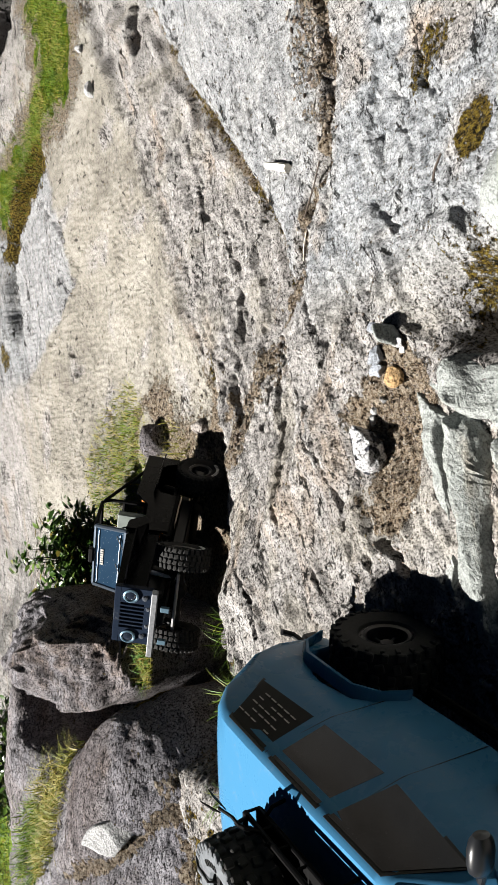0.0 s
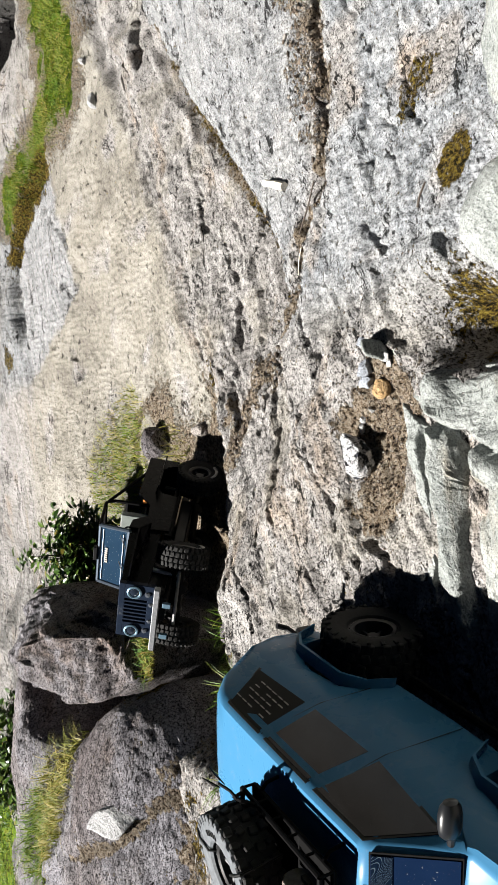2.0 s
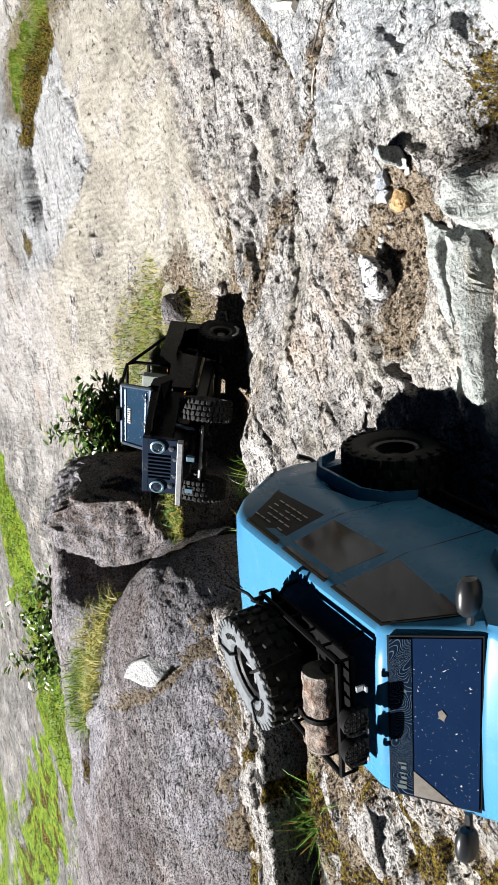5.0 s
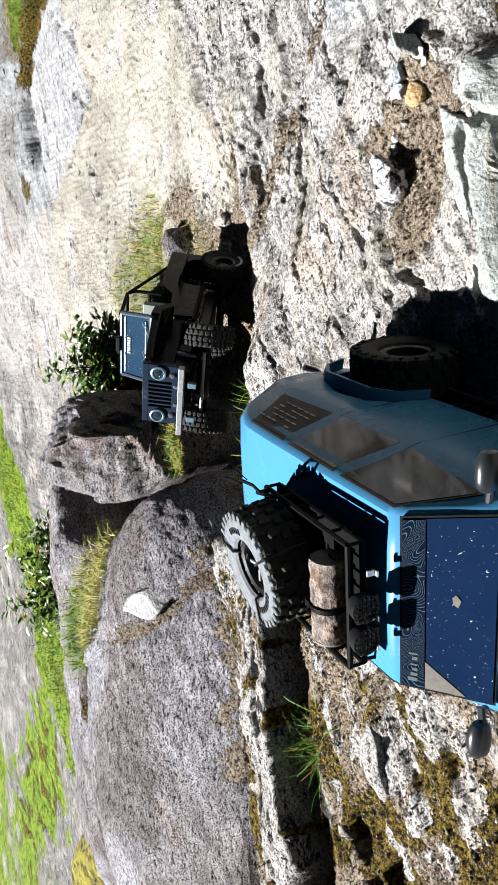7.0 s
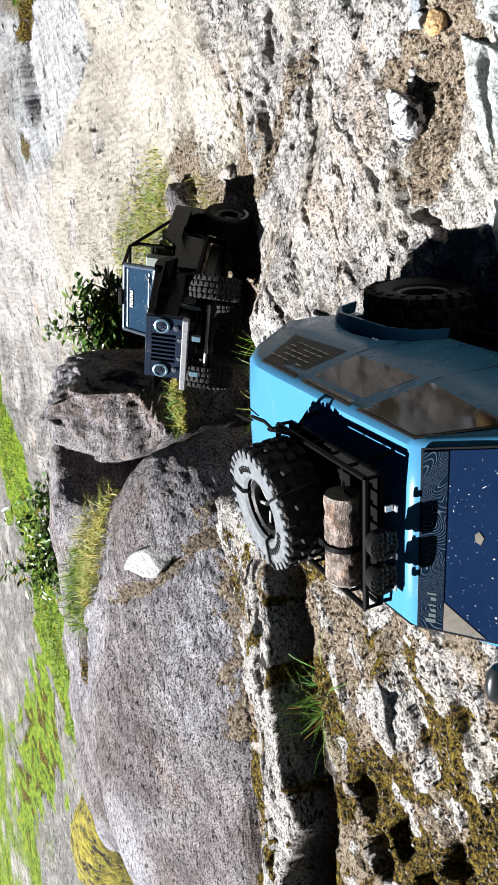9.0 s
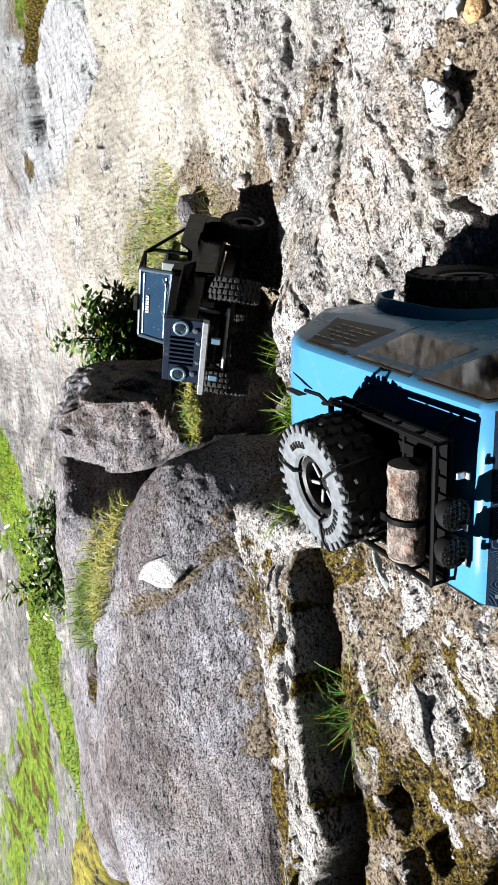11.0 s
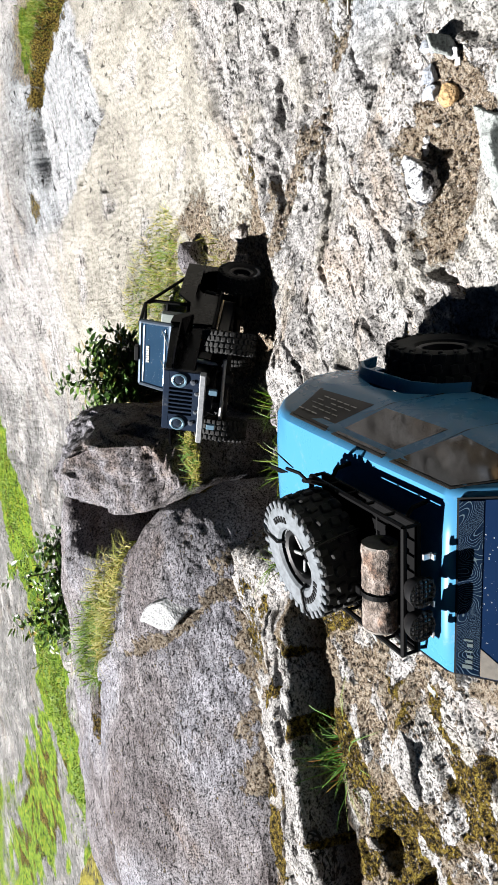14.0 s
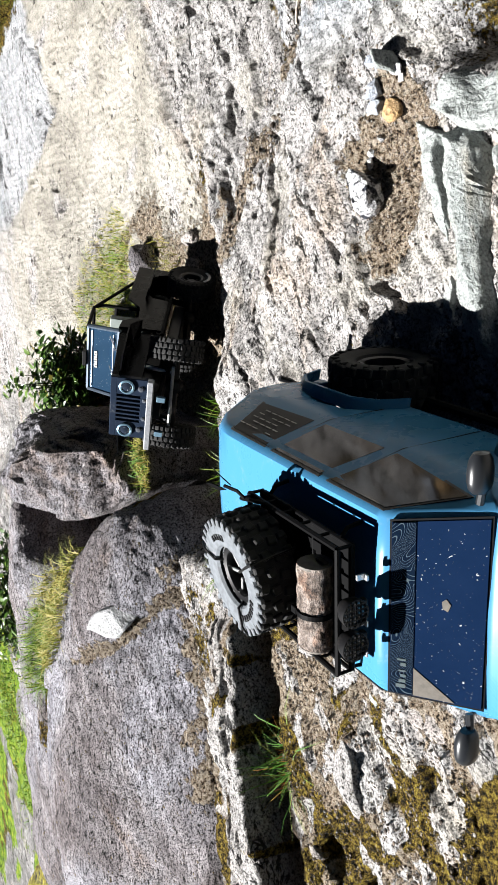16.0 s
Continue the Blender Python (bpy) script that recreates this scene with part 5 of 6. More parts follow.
        part("rock_rail", Shape().tube([(-0.06, s * 0.078, 0.082), (-0.20, s * 0.078, 0.082)], 0.004, 8).mesh("rock_rail", STEEL, True), jeep)
        seat = Shape().box((-0.150, s * 0.034, 0.155), (0.014, 0.044, 0.062), pose(0, 0, 0, 0, 0, 0)).box((-0.128, s * 0.034, 0.115), (0.05, 0.044, 0.016))
        part("seat", seat.mesh("seat", plain("grey seat", (0.12, 0.14, 0.13), 0.6, grain=0.5)), jeep, "pale grey moulded seat")
    part("bumper", Shape().box((0.078, 0, 0.082), (0.012, 0.134, 0.010)).mesh("bumper", BEAM), jeep, "pale metal front bumper beam")
    # windscreen frame
    base, top = Vector((-0.075, 0, 0.158)), Vector((-0.087, 0, 0.214))
    fr = Shape()
    for s in (-1, 1):
        fr.tube([base + Vector((0, s * 0.068, 0)), top + Vector((0, s * 0.064, 0))], 0.0042, 8)
    fr.tube([base + Vector((0, -0.068, 0)), base + Vector((0, 0.068, 0))], 0.0045, 8).tube([top + Vector((0, -0.064, 0)), top + Vector((0, 0.064, 0))], 0.0035, 8)
    frame_part = part("windscreen_frame", fr.mesh("windscreen_frame", FRAME_METAL, True), jeep, "slate blue metal frame with bright worn rim")
    a, b = base.lerp(top, 0.06), base.lerp(top, 0.95)
    part("glass", Shape().plate([(a.x, -0.065, a.z), (a.x, 0.065, a.z), (b.x, 0.062, b.z), (b.x, -0.062, b.z)], 0.001).mesh("glass", JEEP_GLASS), frame_part, "reflective windscreen glass, bluish reflection painted in")
    c, d = base.lerp(top, 0.70), base.lerp(top, 0.80)
    for k in range(7):
        y0 = -0.016 + 0.0050 * k
        part("sticker", Shape().plate([(c.x + 0.0022, y0, c.z), (c.x + 0.0022, y0 + 0.0034, c.z), (d.x + 0.0022, y0 + 0.0034, d.z), (d.x + 0.0022, y0, d.z)], 0.0005).mesh("sticker", PALE_MARK), frame_part)
    for level in (0.18, 0.88):
        c = base.lerp(top, level) + Vector((0.0022, 0, 0))
        part("glass_bead", Shape().tube([c + Vector((0, -0.058, 0)), c + Vector((0, 0.058, 0))], 0.0008, 5).mesh("glass_bead", FRAME_METAL), frame_part)
    for s in (-1, 1):
        part("wiper", Shape().tube([base + Vector((0.004, s * 0.03, 0.004)), base + Vector((0.001, s * 0.03 + 0.026, 0.016))], 0.001, 5).mesh("wiper", BLACK), frame_part)
    part("roof_lamp", Shape().box((-0.086, 0.0, 0.2205), (0.010, 0.030, 0.007)).mesh("roof_lamp", BLACK), frame_part)
    r = 0.0032
    hoop = Shape().tube([(-0.175, -0.064, 0.12), (-0.178, -0.062, 0.205), (-0.178, -0.055, 0.222), (-0.178, 0.055, 0.222), (-0.178, 0.062, 0.205), (-0.175, 0.064, 0.12)], r, 8)
    cage = part("roll_cage", hoop.mesh("roll_cage", STEEL, True), jeep, "black tubular roll cage")
    part("cross_tube", Shape().tube([(-0.178, -0.062, 0.18), (-0.178, 0.062, 0.18)], r, 8).mesh("cross_tube", STEEL, True), cage)
    for s in (-1, 1):
        part("roof_tube", Shape().tube([(-0.178, s * 0.055, 0.222), (-0.087, s * 0.060, 0.216)], r, 8).mesh("roof_tube", STEEL, True), cage)
        part("rear_stay", Shape().tube([(-0.178, s * 0.058, 0.218), (-0.30, s * 0.064, 0.160)], r, 8).mesh("rear_stay", STEEL, True), cage)
    ring = [(-0.112 - 0.006 * math.sin(a), 0.034 + 0.017 * math.cos(a), 0.160 + 0.015 * math.sin(a)) for a in (2 * math.pi * k / 20 for k in range(21))]
    part("steering_wheel", Shape().tube(ring, 0.0018, 6).tube([(-0.112, 0.034, 0.160), (-0.095, 0.034, 0.150)], 0.0022, 6).mesh("steering_wheel", BLACK, True), jeep)
    # running gear
    # the last two boxes are added black, for the shade under the body
    run = Shape().box((-0.13, 0, 0.074), (0.36, 0.05, 0.014)).box((-0.13, 0, 0.066), (0.20, 0.11, 0.022)).box((0.0, 0, 0.098), (0.09, 0.085, 0.05))
    for x in (0.0, -0.27):
        run.tube([(x, -0.075, 0.05), (x, 0.075, 0.05)], 0.008, 10)
        run.lathe([(0, -0.014), (0.013, -0.010), (0.016, 0), (0.013, 0.010), (0, 0.014)], 14, pose(x, 0.018, 0.05, 0, 90, 0))
        for s in (-1, 1):
            run.tube([(x + 0.012, s * 0.048, 0.056), (x - 0.01, s * 0.044, 0.118)], 0.0062, 8)
    part("chassis", run.mesh("chassis", BLACK), jeep)
    part("link_rod", Shape().tube([(0.022, -0.066, 0.052), (0.022, 0.066, 0.052)], 0.003, 8).mesh("link_rod", SILVER, True), jeep, "bright steering rod")
    for s in (-1, 1):
        part("link_rod", Shape().tube([(0.0, s * 0.035, 0.044), (-0.12, s * 0.03, 0.066)], 0.003, 8).mesh("link_rod", SILVER, True), jeep)
        part("shock_absorber", Shape().tube([(0.014, s * 0.05, 0.054), (0.0, s * 0.047, 0.112)], [0.0028, 0.0045], 8).mesh("shock_absorber", SILVER, True), jeep)
    meshes = wheel_meshes(0.0465, 0.037, 0.0235, 30, 5, RIM, BLACK, RUBBER, [(50, 10, 8.5)], WHITE_MARK)
    for x, steer in ((0.0, 28), (-0.27, 0)):
        for s in (-1, 1):
            add_wheel(jeep, pose(x, s * 0.087, 0.05, 0, 0, steer) @ pose(0, 0, 0, -90 * s, 0, 0), meshes)
    return jeep


# bluish base colour in place of a brighter reflection on the glass
JEEP_GLASS = dark_glass("windscreen glass", (0.010, 0.025, 0.047), 0.05, 0.5, 0.9)
build_jeep(pose(-0.2990, 1.3690, 0.0520, 7.5, -29.3, -121.9) @ Matrix.Scale(1.09, 4))
# ---- loose stones ----
def top_of(ob, x, y, reach=0.012):
    """The height of a thing's upper face over a place of the plan."""
    co = np.empty(len(ob.data.vertices) * 3)
    ob.data.vertices.foreach_get("co", co)
    co = co.reshape(-1, 3)
    near = np.hypot(co[:, 0] - x, co[:, 1] - y) < reach
    return float(co[near, 2].max())


def stone(name, label, x, y, size, mat, seed, sink=0.25, turn=0.0, facets=0.35, sub=4, group="", z=None, category="stone", tilt=0.0):
    bm = bmesh.new()
    bmesh.ops.create_icosphere(bm, subdivisions=sub, radius=1)
    co = np.array([v.co[:] for v in bm.verts])
    rng = np.random.RandomState(seed)
    # flat broken faces: cut the ball by a few planes
    for _ in range(14):
        nrm = rng.normal(size=3)
        nrm /= np.linalg.norm(nrm)
        over = np.maximum(0, co @ nrm - (1 - facets * rng.uniform(0.3, 1.0)))
        co = co - over[:, None] * nrm
    co = co * (1 + 0.06 * fbm3(co * 3 + seed, 3, seed))[:, None] + 0.02 * fbm3(co * 14, 2, seed + 3)[:, None] * co
    co = co * np.array(size) / 2
    for v, c in zip(bm.verts, co):
        v.co = c
    me = bpy.data.meshes.new(name)
    bm.to_mesh(me)
    bm.free()
    me.materials.append(mat)
    me.polygons.foreach_set("use_smooth", np.ones(len(me.polygons), bool))
    ob = new(name, me)
    level = floor_at(x, y) if z is None else z
    ob.matrix_basis = pose(x, y, level + size[2] * (0.5 - sink), tilt, 0, turn)
    return tagged(ob, label, category, group)


stone("stone", "white quartz stone with dark grey patches in gravel", -0.002, 0.842, (0.078, 0.060, 0.060), QUARTZ, 5, 0.22, 15, 0.6)
stone("stone", "rounded tan stone lying in gravel", 0.084, 0.797, (0.034, 0.028, 0.024), TAN, 9, 0.25, 40)
for k, (sx, sy, sl) in enumerate(((0.112, 0.820, 0.045), (0.138, 0.800, 0.034), (0.126, 0.778, 0.024), (0.092, 0.828, 0.038), (0.041, 0.842, 0.020), (0.030, 0.846, 0.022), (0.055, 0.822, 0.018), (0.147, 0.826, 0.030), (0.114, 0.776, 0.018))):
    stone("stone", "small broken piece of pale quartz", sx, sy, (sl, sl * 0.7, sl * 0.6), (BLUISH if k in (0, 1, 3, 7) else PALE), 20 + k, 0.3, 37 * k, 0.65, group="quartz pieces")
stone("stone", "grey stone beside dry grass", 0.005, 1.88, (0.10, 0.075, 0.09), GRANITE, 31, 0.35, 20)
stone("stone", "pale stone in the gully soil", 0.035, 1.66, (0.10, 0.055, 0.050), PINKISH, 32, 0.42, 70, 0.65)
stone("stone", "pale stone in the gully soil", -0.03, 1.63, (0.055, 0.045, 0.045), PINKISH, 33, 0.4, 10, 0.65)
stone("stone", "pale pebble on the grassy path", 1.06, 2.36, (0.055, 0.03, 0.035), PALE, 34, 0.25, 10)
stone("stone", "pale pebble on the grassy path", 1.22, 2.45, (0.04, 0.022, 0.028), PALE, 35, 0.25, 60)
for k, (sx, sy, sl, st) in enumerate(((-0.770, 0.812, 0.12, 20), (-0.645, 0.680, 0.15, 70), (-0.675, 0.775, 0.11, 60), (-0.785, 0.660, 0.11, 80), (-0.56, 0.78, 0.15, 5), (-0.60, 0.90, 0.10, 30), (-1.0, 0.955, 0.08, 65), (-0.935, 0.905, 0.05, 70), (-0.725, 0.735, 0.04, 30), (-0.845, 0.735, 0.05, 10))):
    stone("rock", "flat pale rock sunk in mossy soil", sx, sy, (sl, sl * 0.62, 0.05), (ROCK, PINKISH, SLATE)[k % 3], 40 + k, 0.80, st, 0.6, group="rocks in the mossy soil")
for k, (sx, sy, sl) in enumerate(((-0.44, 1.56, 0.09), (-0.50, 1.66, 0.07), (-0.40, 1.27, 0.11), (-0.33, 1.21, 0.07), (-0.47, 1.20, 0.09))):
    stone("rock", "dark rock wedged between boulders", sx, sy, (sl, sl * 0.7, sl * 0.7), GRANITE, 60 + k, 0.4, 50 * k, 0.45, group="wedged rocks")
stone("rock", "bluish grey slab beside a mossy seam", 0.47, 0.60, (0.20, 0.15, 0.10), SLATE, 71, 0.5, 30, 0.5)
stone("rock", "bluish grey slab beside a mossy seam", 0.26, 0.60, (0.16, 0.12, 0.10), SLATE, 72, 0.5, 10, 0.5)
stone("rock", "sharp dark rock at the edge of the moss hole", 0.135, 0.785, (0.05, 0.03, 0.05), SLATE, 73, 0.3, 30, 0.5)
stone("stone", "white stone patch on the dark boulder", -0.712, 1.396, (0.062, 0.125, 0.030), PALE, 77, 0.55, 25, 0.45, z=top_of(big_boulder, -0.712, 1.396) - 0.009, tilt=42)

# gravel in the hollow and the mossy foreground
rng = np.random.RandomState(4)
gv, gf = [], []
ico = bmesh.new()
bmesh.ops.create_icosphere(ico, subdivisions=1, radius=1)
ico_v = np.array([v.co[:] for v in ico.verts])
ico_f = [[v.index for v in f.verts] for f in ico.faces]
ico.free()
spots = []
for _ in range(1000):
    spots.append((rng.normal(0.02, 0.09), rng.normal(0.80, 0.045), rng.uniform(0.0007, 0.0019)))
for _ in range(6500):
    spots.append((rng.uniform(-1.0, -0.45), rng.uniform(0.60, 1.15), 0.0007 + 0.0021 * rng.uniform() ** 3))
for line, half in ((RUBBLE, 0.022), (SCREE, 0.03), (SEAM, 0.010)):
    for _ in range(520):
        k = rng.randint(len(line) - 1)
        t = rng.uniform()
        spots.append((line[k][0] * (1 - t) + line[k + 1][0] * t + rng.normal(0, half), line[k][1] * (1 - t) + line[k + 1][1] * t + rng.normal(0, half), 0.0010 + 0.0045 * rng.uniform() ** 4))
for _ in range(350):
    spots.append((rng.uniform(-0.1, 0.15), rng.uniform(1.55, 1.95), rng.uniform(0.001, 0.0036)))
gap_ = to_line(np.array([p[0] for p in spots]), np.array([p[1] for p in spots]), LEDGE)[1]
spots = [p for p, g in zip(spots, gap_) if not -0.15 < g < 0.07]
sx_, sy_ = np.array([p[0] for p in spots]), np.array([p[1] for p in spots])
sz_ = ground_height(sx_, sy_)
for (px, py, pr), pz in zip(spots, sz_):
    c = ico_v * rng.uniform(0.45, 1.4, (1, 3)) * rng.uniform(0.75, 1.2, (len(ico_v), 1)) * pr
    k = len(gv)
    gv += [tuple(v) for v in c + (px, py, pz + pr * 0.3)]
    gf += [[i + k for i in f] for f in ico_f]


def gravel_material():
    mat, n, l, bsdf = material("mixed gravel")
    geo = n.new("ShaderNodeNewGeometry")
    l.new(ramp(n, l, geo.outputs["Random Per Island"], [(0.0, (0.02, 0.014, 0.010)), (0.45, (0.085, 0.062, 0.045)), (0.8, (0.135, 0.115, 0.095)), (1.0, (0.21, 0.20, 0.185))]), bsdf.inputs["Base Color"])
    bsdf.inputs["Roughness"].default_value = 0.9
    return mat


tagged(new("gravel", mesh_of("gravel", gv, gf, gravel_material())), "loose mixed gravel and grit lying in hollows", "gravel", kind="stuff")


# ---- sticks ----
WOOD = plain("bleached wood", (0.62, 0.58, 0.5), 0.8, grain=0.8, size=150)
TWIG = plain("dark twig bark", (0.06, 0.045, 0.035), 0.9, grain=0.8, size=150)


def stick(label, points, radius, mat, lift=0.004):
    pts = [(x, y, floor_at(x, y) + lift) for x, y in points]
    top = max(p[2] for p in pts)
    pts = [(x, y, max(z, top - 0.006)) for x, y, z in pts]
    tagged(new("stick", Shape().tube(pts, [radius * (1 - 0.35 * k / len(pts)) for k in range(len(pts))], 7).mesh("stick", mat, True)), label, "stick")


stick("bleached splinter of wood on bare rock", [(0.482, 1.205), (0.494, 1.235), (0.504, 1.262), (0.512, 1.285)], 0.0085, WOOD, 0.006)
stick("thin dark twig lying on rock", [(0.318, 0.745), (0.333, 0.742), (0.350, 0.737)], 0.0017, TWIG)
stick("pale twig lying on moss", [(-0.775, 0.825), (-0.80, 0.81), (-0.815, 0.79)], 0.0026, WOOD)
stick("thin dry stalk lying in a rock seam", [(0.30, 1.115), (0.325, 1.12), (0.35, 1.115)], 0.0012, WOOD)
stick("thin dry stalk lying in a rock seam", [(0.37, 1.115), (0.42, 1.095), (0.455, 1.08)], 0.0014, TWIG)


# ---- grass and leaves ----
def leaf_material(name, stops, rough=0.5, clear=0.25):
    mat, n, l, bsdf = material(name)
    geo = n.new("ShaderNodeNewGeometry")
    obj = n.new("ShaderNodeObjectInfo")
    r = math_node(n, l, "FRACT", math_node(n, l, "ADD", geo.outputs["Random Per Island"], obj.outputs["Random"]))
    col = ramp(n, l, r, stops)
    f = tex_noise(n, l, coords_of(n, l), 90, 3, 0.6)
    col = mix(n, l, 0.5, col, ramp(n, l, f, [(0.3, (0.55, 0.55, 0.5)), (0.7, (1.25, 1.2, 1.1))]), "MULTIPLY")
    l.new(col, bsdf.inputs["Base Color"])
    bsdf.inputs["Roughness"].default_value = rough
    bsdf.inputs["Specular IOR Level"].default_value = 0.2
    trans = n.new("ShaderNodeBsdfTranslucent")
    l.new(col, trans.inputs["Color"])
    add = n.new("ShaderNodeMixShader")
    add.inputs[0].default_value = clear
    l.new(bsdf.outputs[0], add.inputs[1])
    l.new(trans.outputs[0], add.inputs[2])
    l.new(add.outputs[0], n["Material Output"].inputs["Surface"])
    return mat


GRASS_FRESH = leaf_material("fresh grass", [(0.0, (0.034, 0.084, 0.005)), (0.5, (0.075, 0.150, 0.009)), (1.0, (0.16, 0.175, 0.022))])
GRASS_DRY = leaf_material("yellowing grass", [(0.0, (0.07, 0.10, 0.010)), (0.4, (0.155, 0.165, 0.024)), (0.8, (0.24, 0.205, 0.055)), (1.0, (0.32, 0.27, 0.12))])
GRASS_TUFT = leaf_material("green and red grass", [(0.0, (0.03, 0.09, 0.012)), (0.55, (0.08, 0.18, 0.03)), (0.85, (0.16, 0.22, 0.05)), (1.0, (0.28, 0.09, 0.02))])
LEAF_GREEN = leaf_material("broad green leaf", [(0.0, (0.016, 0.038, 0.008)), (0.5, (0.038, 0.082, 0.015)), (0.88, (0.085, 0.135, 0.028)), (1.0, (0.17, 0.11, 0.025))], 0.28, 0.2)
LEAF_DRY = leaf_material("orange dry leaf", [(0.0, (0.16, 0.06, 0.012)), (0.5, (0.38, 0.15, 0.025)), (0.85, (0.45, 0.28, 0.06)), (1.0, (0.3, 0.3, 0.08))], 0.6, 0.2)
RED_STALK = leaf_material("reddish stalk", [(0.0, (0.16, 0.05, 0.015)), (1.0, (0.3, 0.14, 0.05))])


def moss_material():
    mat, n, l, bsdf = material("bright yellow moss on dark rock")
    f = tex_noise(n, l, along(n, l, 3.0, 70), 55, 6, 0.75)
    l.new(ramp(n, l, f, [(0.40, (0.012, 0.012, 0.010)), (0.46, (0.13, 0.11, 0.008)), (0.62, (0.30, 0.26, 0.018))]), bsdf.inputs["Base Color"])
    bsdf.inputs["Roughness"].default_value = 0.95
    bump(n, l, bsdf, [(f, 1.0, 0.03)])
    return mat


YELLOW_MOSS = moss_material()


def blades(name, label, roots, length, width, spread, mat, seed, kind="stuff", category="grass", up=1.0):
    """Bent tapering blades from the given roots (x, y, z)."""
    rng = np.random.RandomState(seed)
    vs, fs = [], []
    for x, y, z in roots:
        a = rng.uniform(0, 2 * np.pi)
        lean = rng.uniform(0.15, 1.0) * spread
        ln = length * rng.uniform(0.5, 1.15)
        wd = width * rng.uniform(0.6, 1.2)
        ca, sa = math.cos(a), math.sin(a)
        k = len(vs)
        for i, t in enumerate((0.0, 0.35, 0.7, 1.0)):
            out = ln * lean * t ** 1.6
            hgt = ln * up * (t - 0.45 * lean * t * t)
            w = wd * (1 - t) ** 0.7 * 0.5
            px, py, pz = x + ca * out, y + sa * out, z + hgt - 0.002
            if i < 3:
                vs += [(px - sa * w, py + ca * w, pz), (px + sa * w, py - ca * w, pz)]
            else:
                vs.append((px, py, pz))
        fs += [(k, k + 1, k + 3, k + 2), (k + 2, k + 3, k + 5, k + 4), (k + 4, k + 5, k + 6)]
    return tagged(new(name, mesh_of(name, vs, fs, mat, True)), label, category, kind=kind)


def scatter(cx, cy, rx, ry, count, seed, height=None, turn=0.0):
    rng = np.random.RandomState(seed)
    r, a = np.sqrt(rng.uniform(0, 1, count)) ** 1.2, rng.uniform(0, 2 * np.pi, count)
    dx, dy = rx * r * np.cos(a), ry * r * np.sin(a)
    t = math.radians(turn)
    x, y = cx + dx * math.cos(t) - dy * math.sin(t), cy + dx * math.sin(t) + dy * math.cos(t)
    z = ground_height(x, y) if height is None else np.full(count, height)
    return list(zip(x, y, z))


blades("grass_tuft", "long green grass tuft with reddish base beside a trench", scatter(-0.845, 0.985, 0.050, 0.016, 90, 1, 0.085), 0.125, 0.0026, 1.3, GRASS_TUFT, 2)
blades("grass_tuft", "short reddish stalks at the base of a grass tuft", scatter(-0.845, 0.985, 0.045, 0.016, 110, 81, 0.085), 0.062, 0.0028, 1.1, RED_STALK, 82)
def on_boulders(roots):
    """Sets roots down on whichever boulder stands higher there."""
    got = []
    clouds = []
    for ob in (big_boulder, low_boulder):
        co = np.empty(len(ob.data.vertices) * 3)
        ob.data.vertices.foreach_get("co", co)
        clouds.append(co.reshape(-1, 3))
    for x, y, z in roots:
        tops = [c[np.hypot(c[:, 0] - x, c[:, 1] - y) < 0.012, 2] for c in clouds]
        got.append((x, y, max([z - 0.08] + [float(t.max()) for t in tops if len(t)])))
    return got


blades("grass_tuft", "messy yellow green grass clump on a boulder seam", on_boulders(scatter(-0.755, 1.66, 0.12, 0.12, 900, 3, 0.265, -20)), 0.046, 0.0024, 2.1, GRASS_DRY, 4)
blades("grass_tuft", "fresh green grass clump mixed into the boulder seam", on_boulders(scatter(-0.88, 1.77, 0.12, 0.09, 700, 5, 0.265, -40)), 0.044, 0.0024, 2.0, GRASS_FRESH, 6)
blades("grass_patch", "patch of short yellowing grass on the dusty path", scatter(-0.05, 2.15, 0.22, 0.20, 1700, 7, None, -35), 0.032, 0.0026, 1.9, GRASS_DRY, 8)
blades("grass_patch", "short fresh grass mixed into the yellowing patch", scatter(-0.10, 2.12, 0.20, 0.17, 900, 27, None, -35), 0.030, 0.0028, 1.7, GRASS_FRESH, 28)
blades("grass_patch", "sparse green grass among gully stones", scatter(-0.06, 1.80, 0.12, 0.10, 260, 9), 0.045, 0.0026, 1.2, GRASS_DRY, 10)
blades("grass_tuft", "green grass growing between two boulders", scatter(-0.445, 1.565, 0.060, 0.025, 50, 11, 0.095, 20), 0.042, 0.0026, 1.3, GRASS_TUFT, 12)
blades("grass_tuft", "dry yellow grass clump wedged between two boulders", scatter(-0.440, 1.570, 0.070, 0.028, 260, 71, 0.090, 20), 0.036, 0.0024, 1.6, GRASS_DRY, 72)
blades("grass_tuft", "small green grass tuft along the rock edge", scatter(-0.335, 1.225, 0.05, 0.03, 130, 13, None, 30), 0.05, 0.0026, 1.1, GRASS_FRESH, 14)
for gx_, gy_, gn in ((-0.40, 1.13, 60), (-0.47, 1.15, 60), (-0.57, 1.165, 40)):
    blades("grass_tuft", "thin green grass tuft in a rock crevice", scatter(gx_, gy_, 0.035, 0.02, gn, gn + int(-gx_ * 100)), 0.06, 0.0026, 1.2, GRASS_FRESH, gn)
blades("grass_tuft", "small green grass tuft along the rock edge", scatter(-0.42, 1.12, 0.03, 0.03, 70, 15), 0.05, 0.0026, 1.2, GRASS_FRESH, 16)


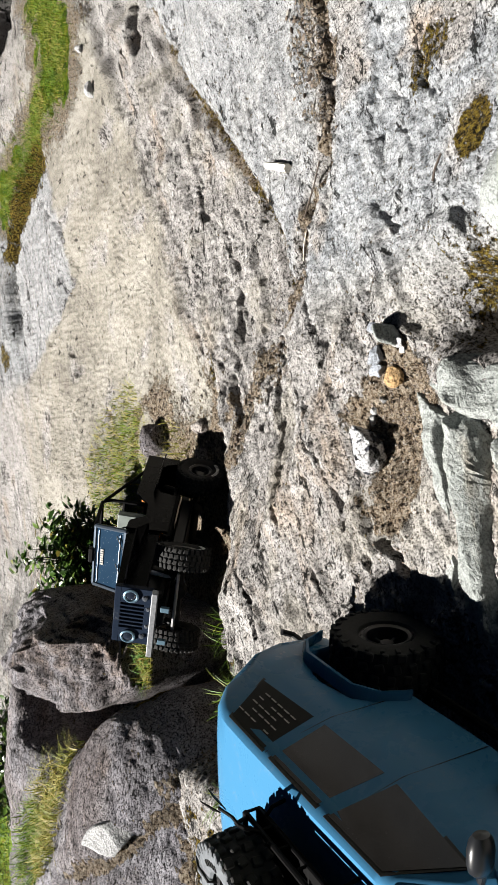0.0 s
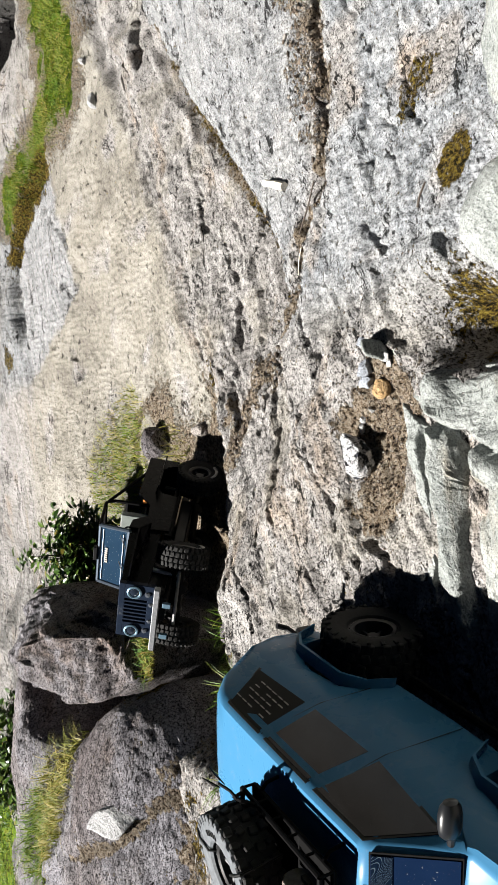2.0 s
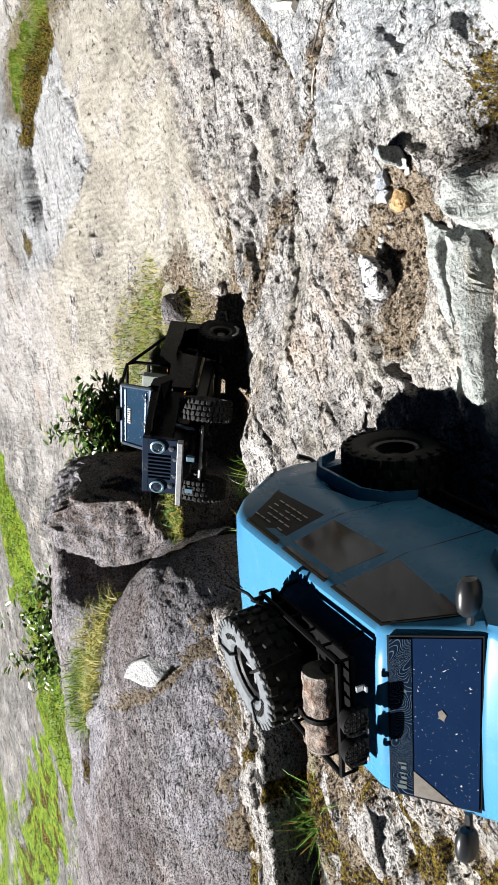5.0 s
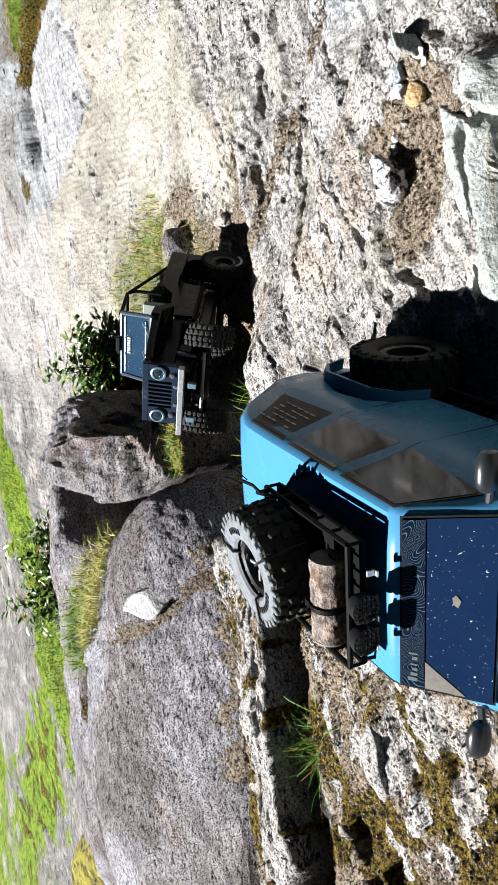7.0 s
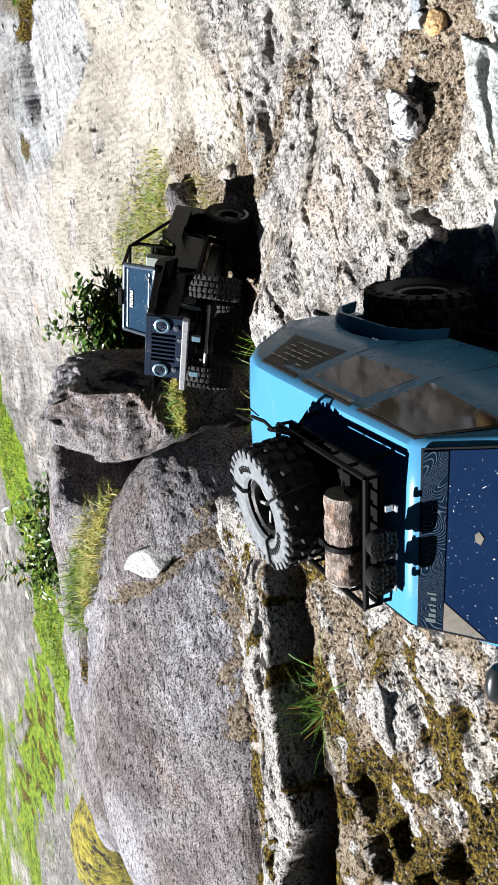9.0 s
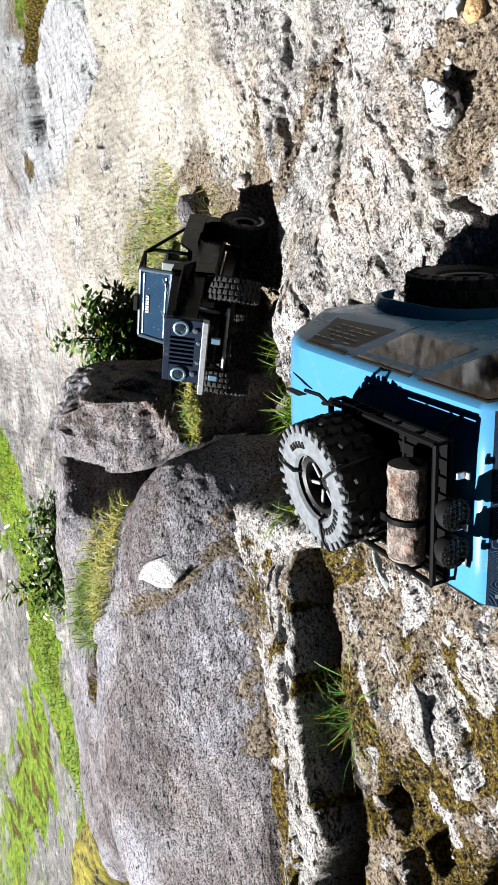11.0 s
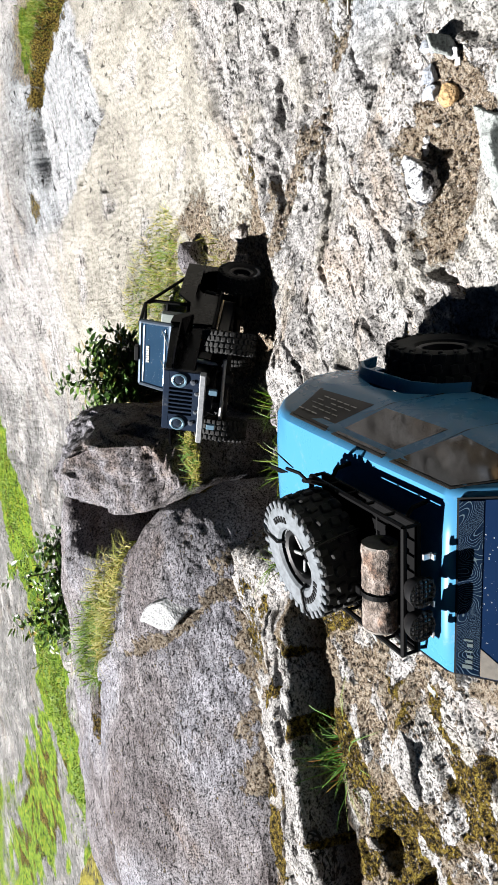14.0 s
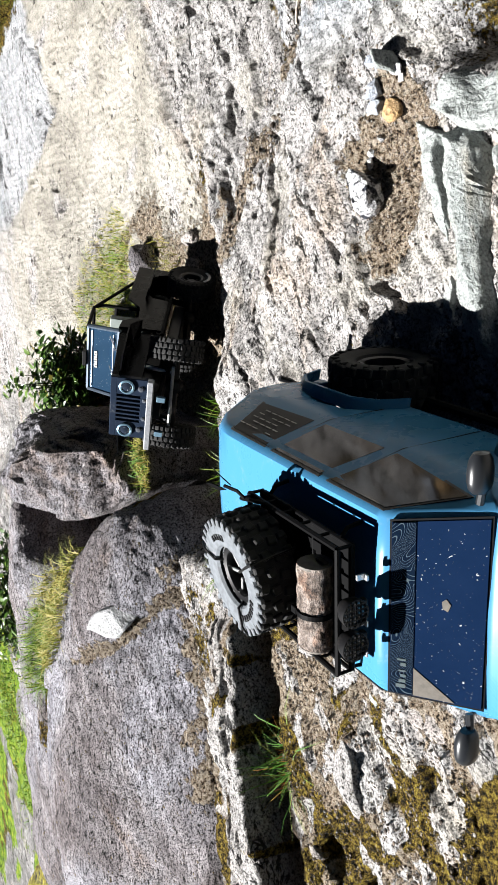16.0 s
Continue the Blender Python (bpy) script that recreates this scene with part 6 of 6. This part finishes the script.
def along_line(points, half, count, seed):
    """Roots strewn unevenly along a line of the plan."""
    rng = np.random.RandomState(seed)
    got = []
    for _ in range(count):
        k = rng.randint(len(points) - 1)
        t = rng.uniform()
        x = points[k][0] * (1 - t) + points[k + 1][0] * t + rng.normal(0, half)
        y = points[k][1] * (1 - t) + points[k + 1][1] * t + rng.normal(0, half)
        got.append((x, y))
    x, y = np.array(got).T
    keep = noise2(x * 7, y * 7, seed) > -0.25
    x, y = x[keep], y[keep]
    return list(zip(x, y, ground_height(x, y)))


blades("grass_patch", "lush bright green grass beside the path", along_line(TURF, 0.065, 4400, 17), 0.028, 0.0028, 1.8, GRASS_FRESH, 18)
blades("grass_patch", "dry grass fringe beside the path", along_line(TURF, 0.075, 3400, 19), 0.026, 0.0026, 1.9, GRASS_DRY, 20)
blades("grass_patch", "band of short green grass behind the boulders", along_line(MEADOW, 0.12, 5000, 21), 0.022, 0.005, 1.9, GRASS_FRESH, 22)


def bush(label, cx, cy, rx, ry, z0, z1, count, seed, size):
    rng = np.random.RandomState(seed)
    b = thing("leafy_plant", label, "plant", pose(cx, cy, z0))
    kinds = []
    for ln, wd in ((size, size * 0.52), (size * 0.8, size * 0.45), (size * 0.65, size * 0.4)):
        vs = [(0, 0, 0), (ln * 0.3, wd * 0.42, ln * 0.06), (ln * 0.62, wd * 0.46, ln * 0.05), (ln, 0, -ln * 0.06), (ln * 0.62, -wd * 0.46, ln * 0.05), (ln * 0.3, -wd * 0.42, ln * 0.06), (ln * 0.3, 0, 0.0), (ln * 0.62, 0, -ln * 0.01)]
        fs = [(0, 6, 1), (1, 6, 7, 2), (2, 7, 3), (0, 5, 6), (5, 4, 7, 6), (4, 3, 7)]
        kinds.append(mesh_of("leaf", vs, fs, LEAF_GREEN, True))
    stems = Shape()
    made = 0
    while made < count:
        a, r = rng.uniform(0, 2 * np.pi), rng.uniform(0, 1) ** 0.6
        tip = Vector((rx * r * math.cos(a), ry * r * math.sin(a), (z1 - z0) * rng.uniform(0.45, 1.0) * (1.1 - 0.5 * r)))
        root = Vector((tip.x * 0.4, tip.y * 0.4, -0.03))
        mid = root.lerp(tip, 0.55) + Vector((0, 0, 0.02))
        stems.tube([root, mid, mid.lerp(tip, 0.55)], [0.0016, 0.0012, 0.0007], 5)
        for _ in range(rng.randint(8, 13)):
            t = 1 - 0.85 * rng.uniform(0, 1)
            at = (root.lerp(mid, t * 2) if t < 0.5 else mid.lerp(tip, t * 2 - 1)) + Vector(rng.uniform(-0.012, 0.012, 3))
            m = Matrix.Translation(at) @ pose(0, 0, 0, rng.uniform(-30, 30), rng.uniform(-45, 25), rng.uniform(0, 360))
            part("leaf", kinds[rng.randint(3)], b, "", m)
            made += 1
    part("stem", stems.mesh("stem", TWIG), b)
    return b


bush("low leafy plant with glossy dark green leaves beside boulder", -0.295, 2.07, 0.15, 0.085, -0.03, 0.245, 2000, 31, 0.032)
bush("low leafy plant with glossy dark green leaves beside boulder", -0.87, 2.38, 0.15, 0.11, 0.02, 0.345, 1500, 32, 0.032)
bush("low leafy plant with glossy dark green leaves beside boulder", -1.02, 2.42, 0.13, 0.11, 0.02, 0.345, 1300, 34, 0.032)
bush("small green plant in the boulder's lee", -0.60, 2.12, 0.05, 0.05, 0.05, 0.22, 22, 33, 0.04)

# orange leaf litter behind the rough boulder
lv, lf = [], []
rng = np.random.RandomState(41)
for x, y, z in scatter(-0.20, 1.88, 0.09, 0.07, 200, 42):
    s, a, tilt = rng.uniform(0.010, 0.024), rng.uniform(0, 6.28), rng.uniform(-0.5, 0.5)
    ux, uy = math.cos(a) * s, math.sin(a) * s
    k = len(lv)
    h = z + 0.006 + rng.uniform(0, 0.02)
    lv += [(x - ux, y - uy, h), (x - uy * 0.4, y + ux * 0.4, h + s * 0.3), (x + ux, y + uy, h + s * tilt), (x + uy * 0.4, y - ux * 0.4, h + s * 0.2)]
    lf += [(k, k + 1, k + 2, k + 3)]
tagged(new("leaf_litter", mesh_of("leaf_litter", lv, lf, LEAF_DRY, True)), "orange dry leaves scattered on gully soil", "leaves", kind="stuff")

# yellow mossy rock behind the big boulder
boulder("boulder", "pointed rock covered in bright yellow moss", [(-1.52, 2.05), (-1.62, 1.92), (-1.85, 1.9), (-2.05, 2.05), (-1.95, 2.3), (-1.7, 2.3)], lambda x, y: 0.24 + 0 * x, -0.1, YELLOW_MOSS, flat=0.7, steep=0.8, rough=0.02, seed=51, around=120, rings=50)
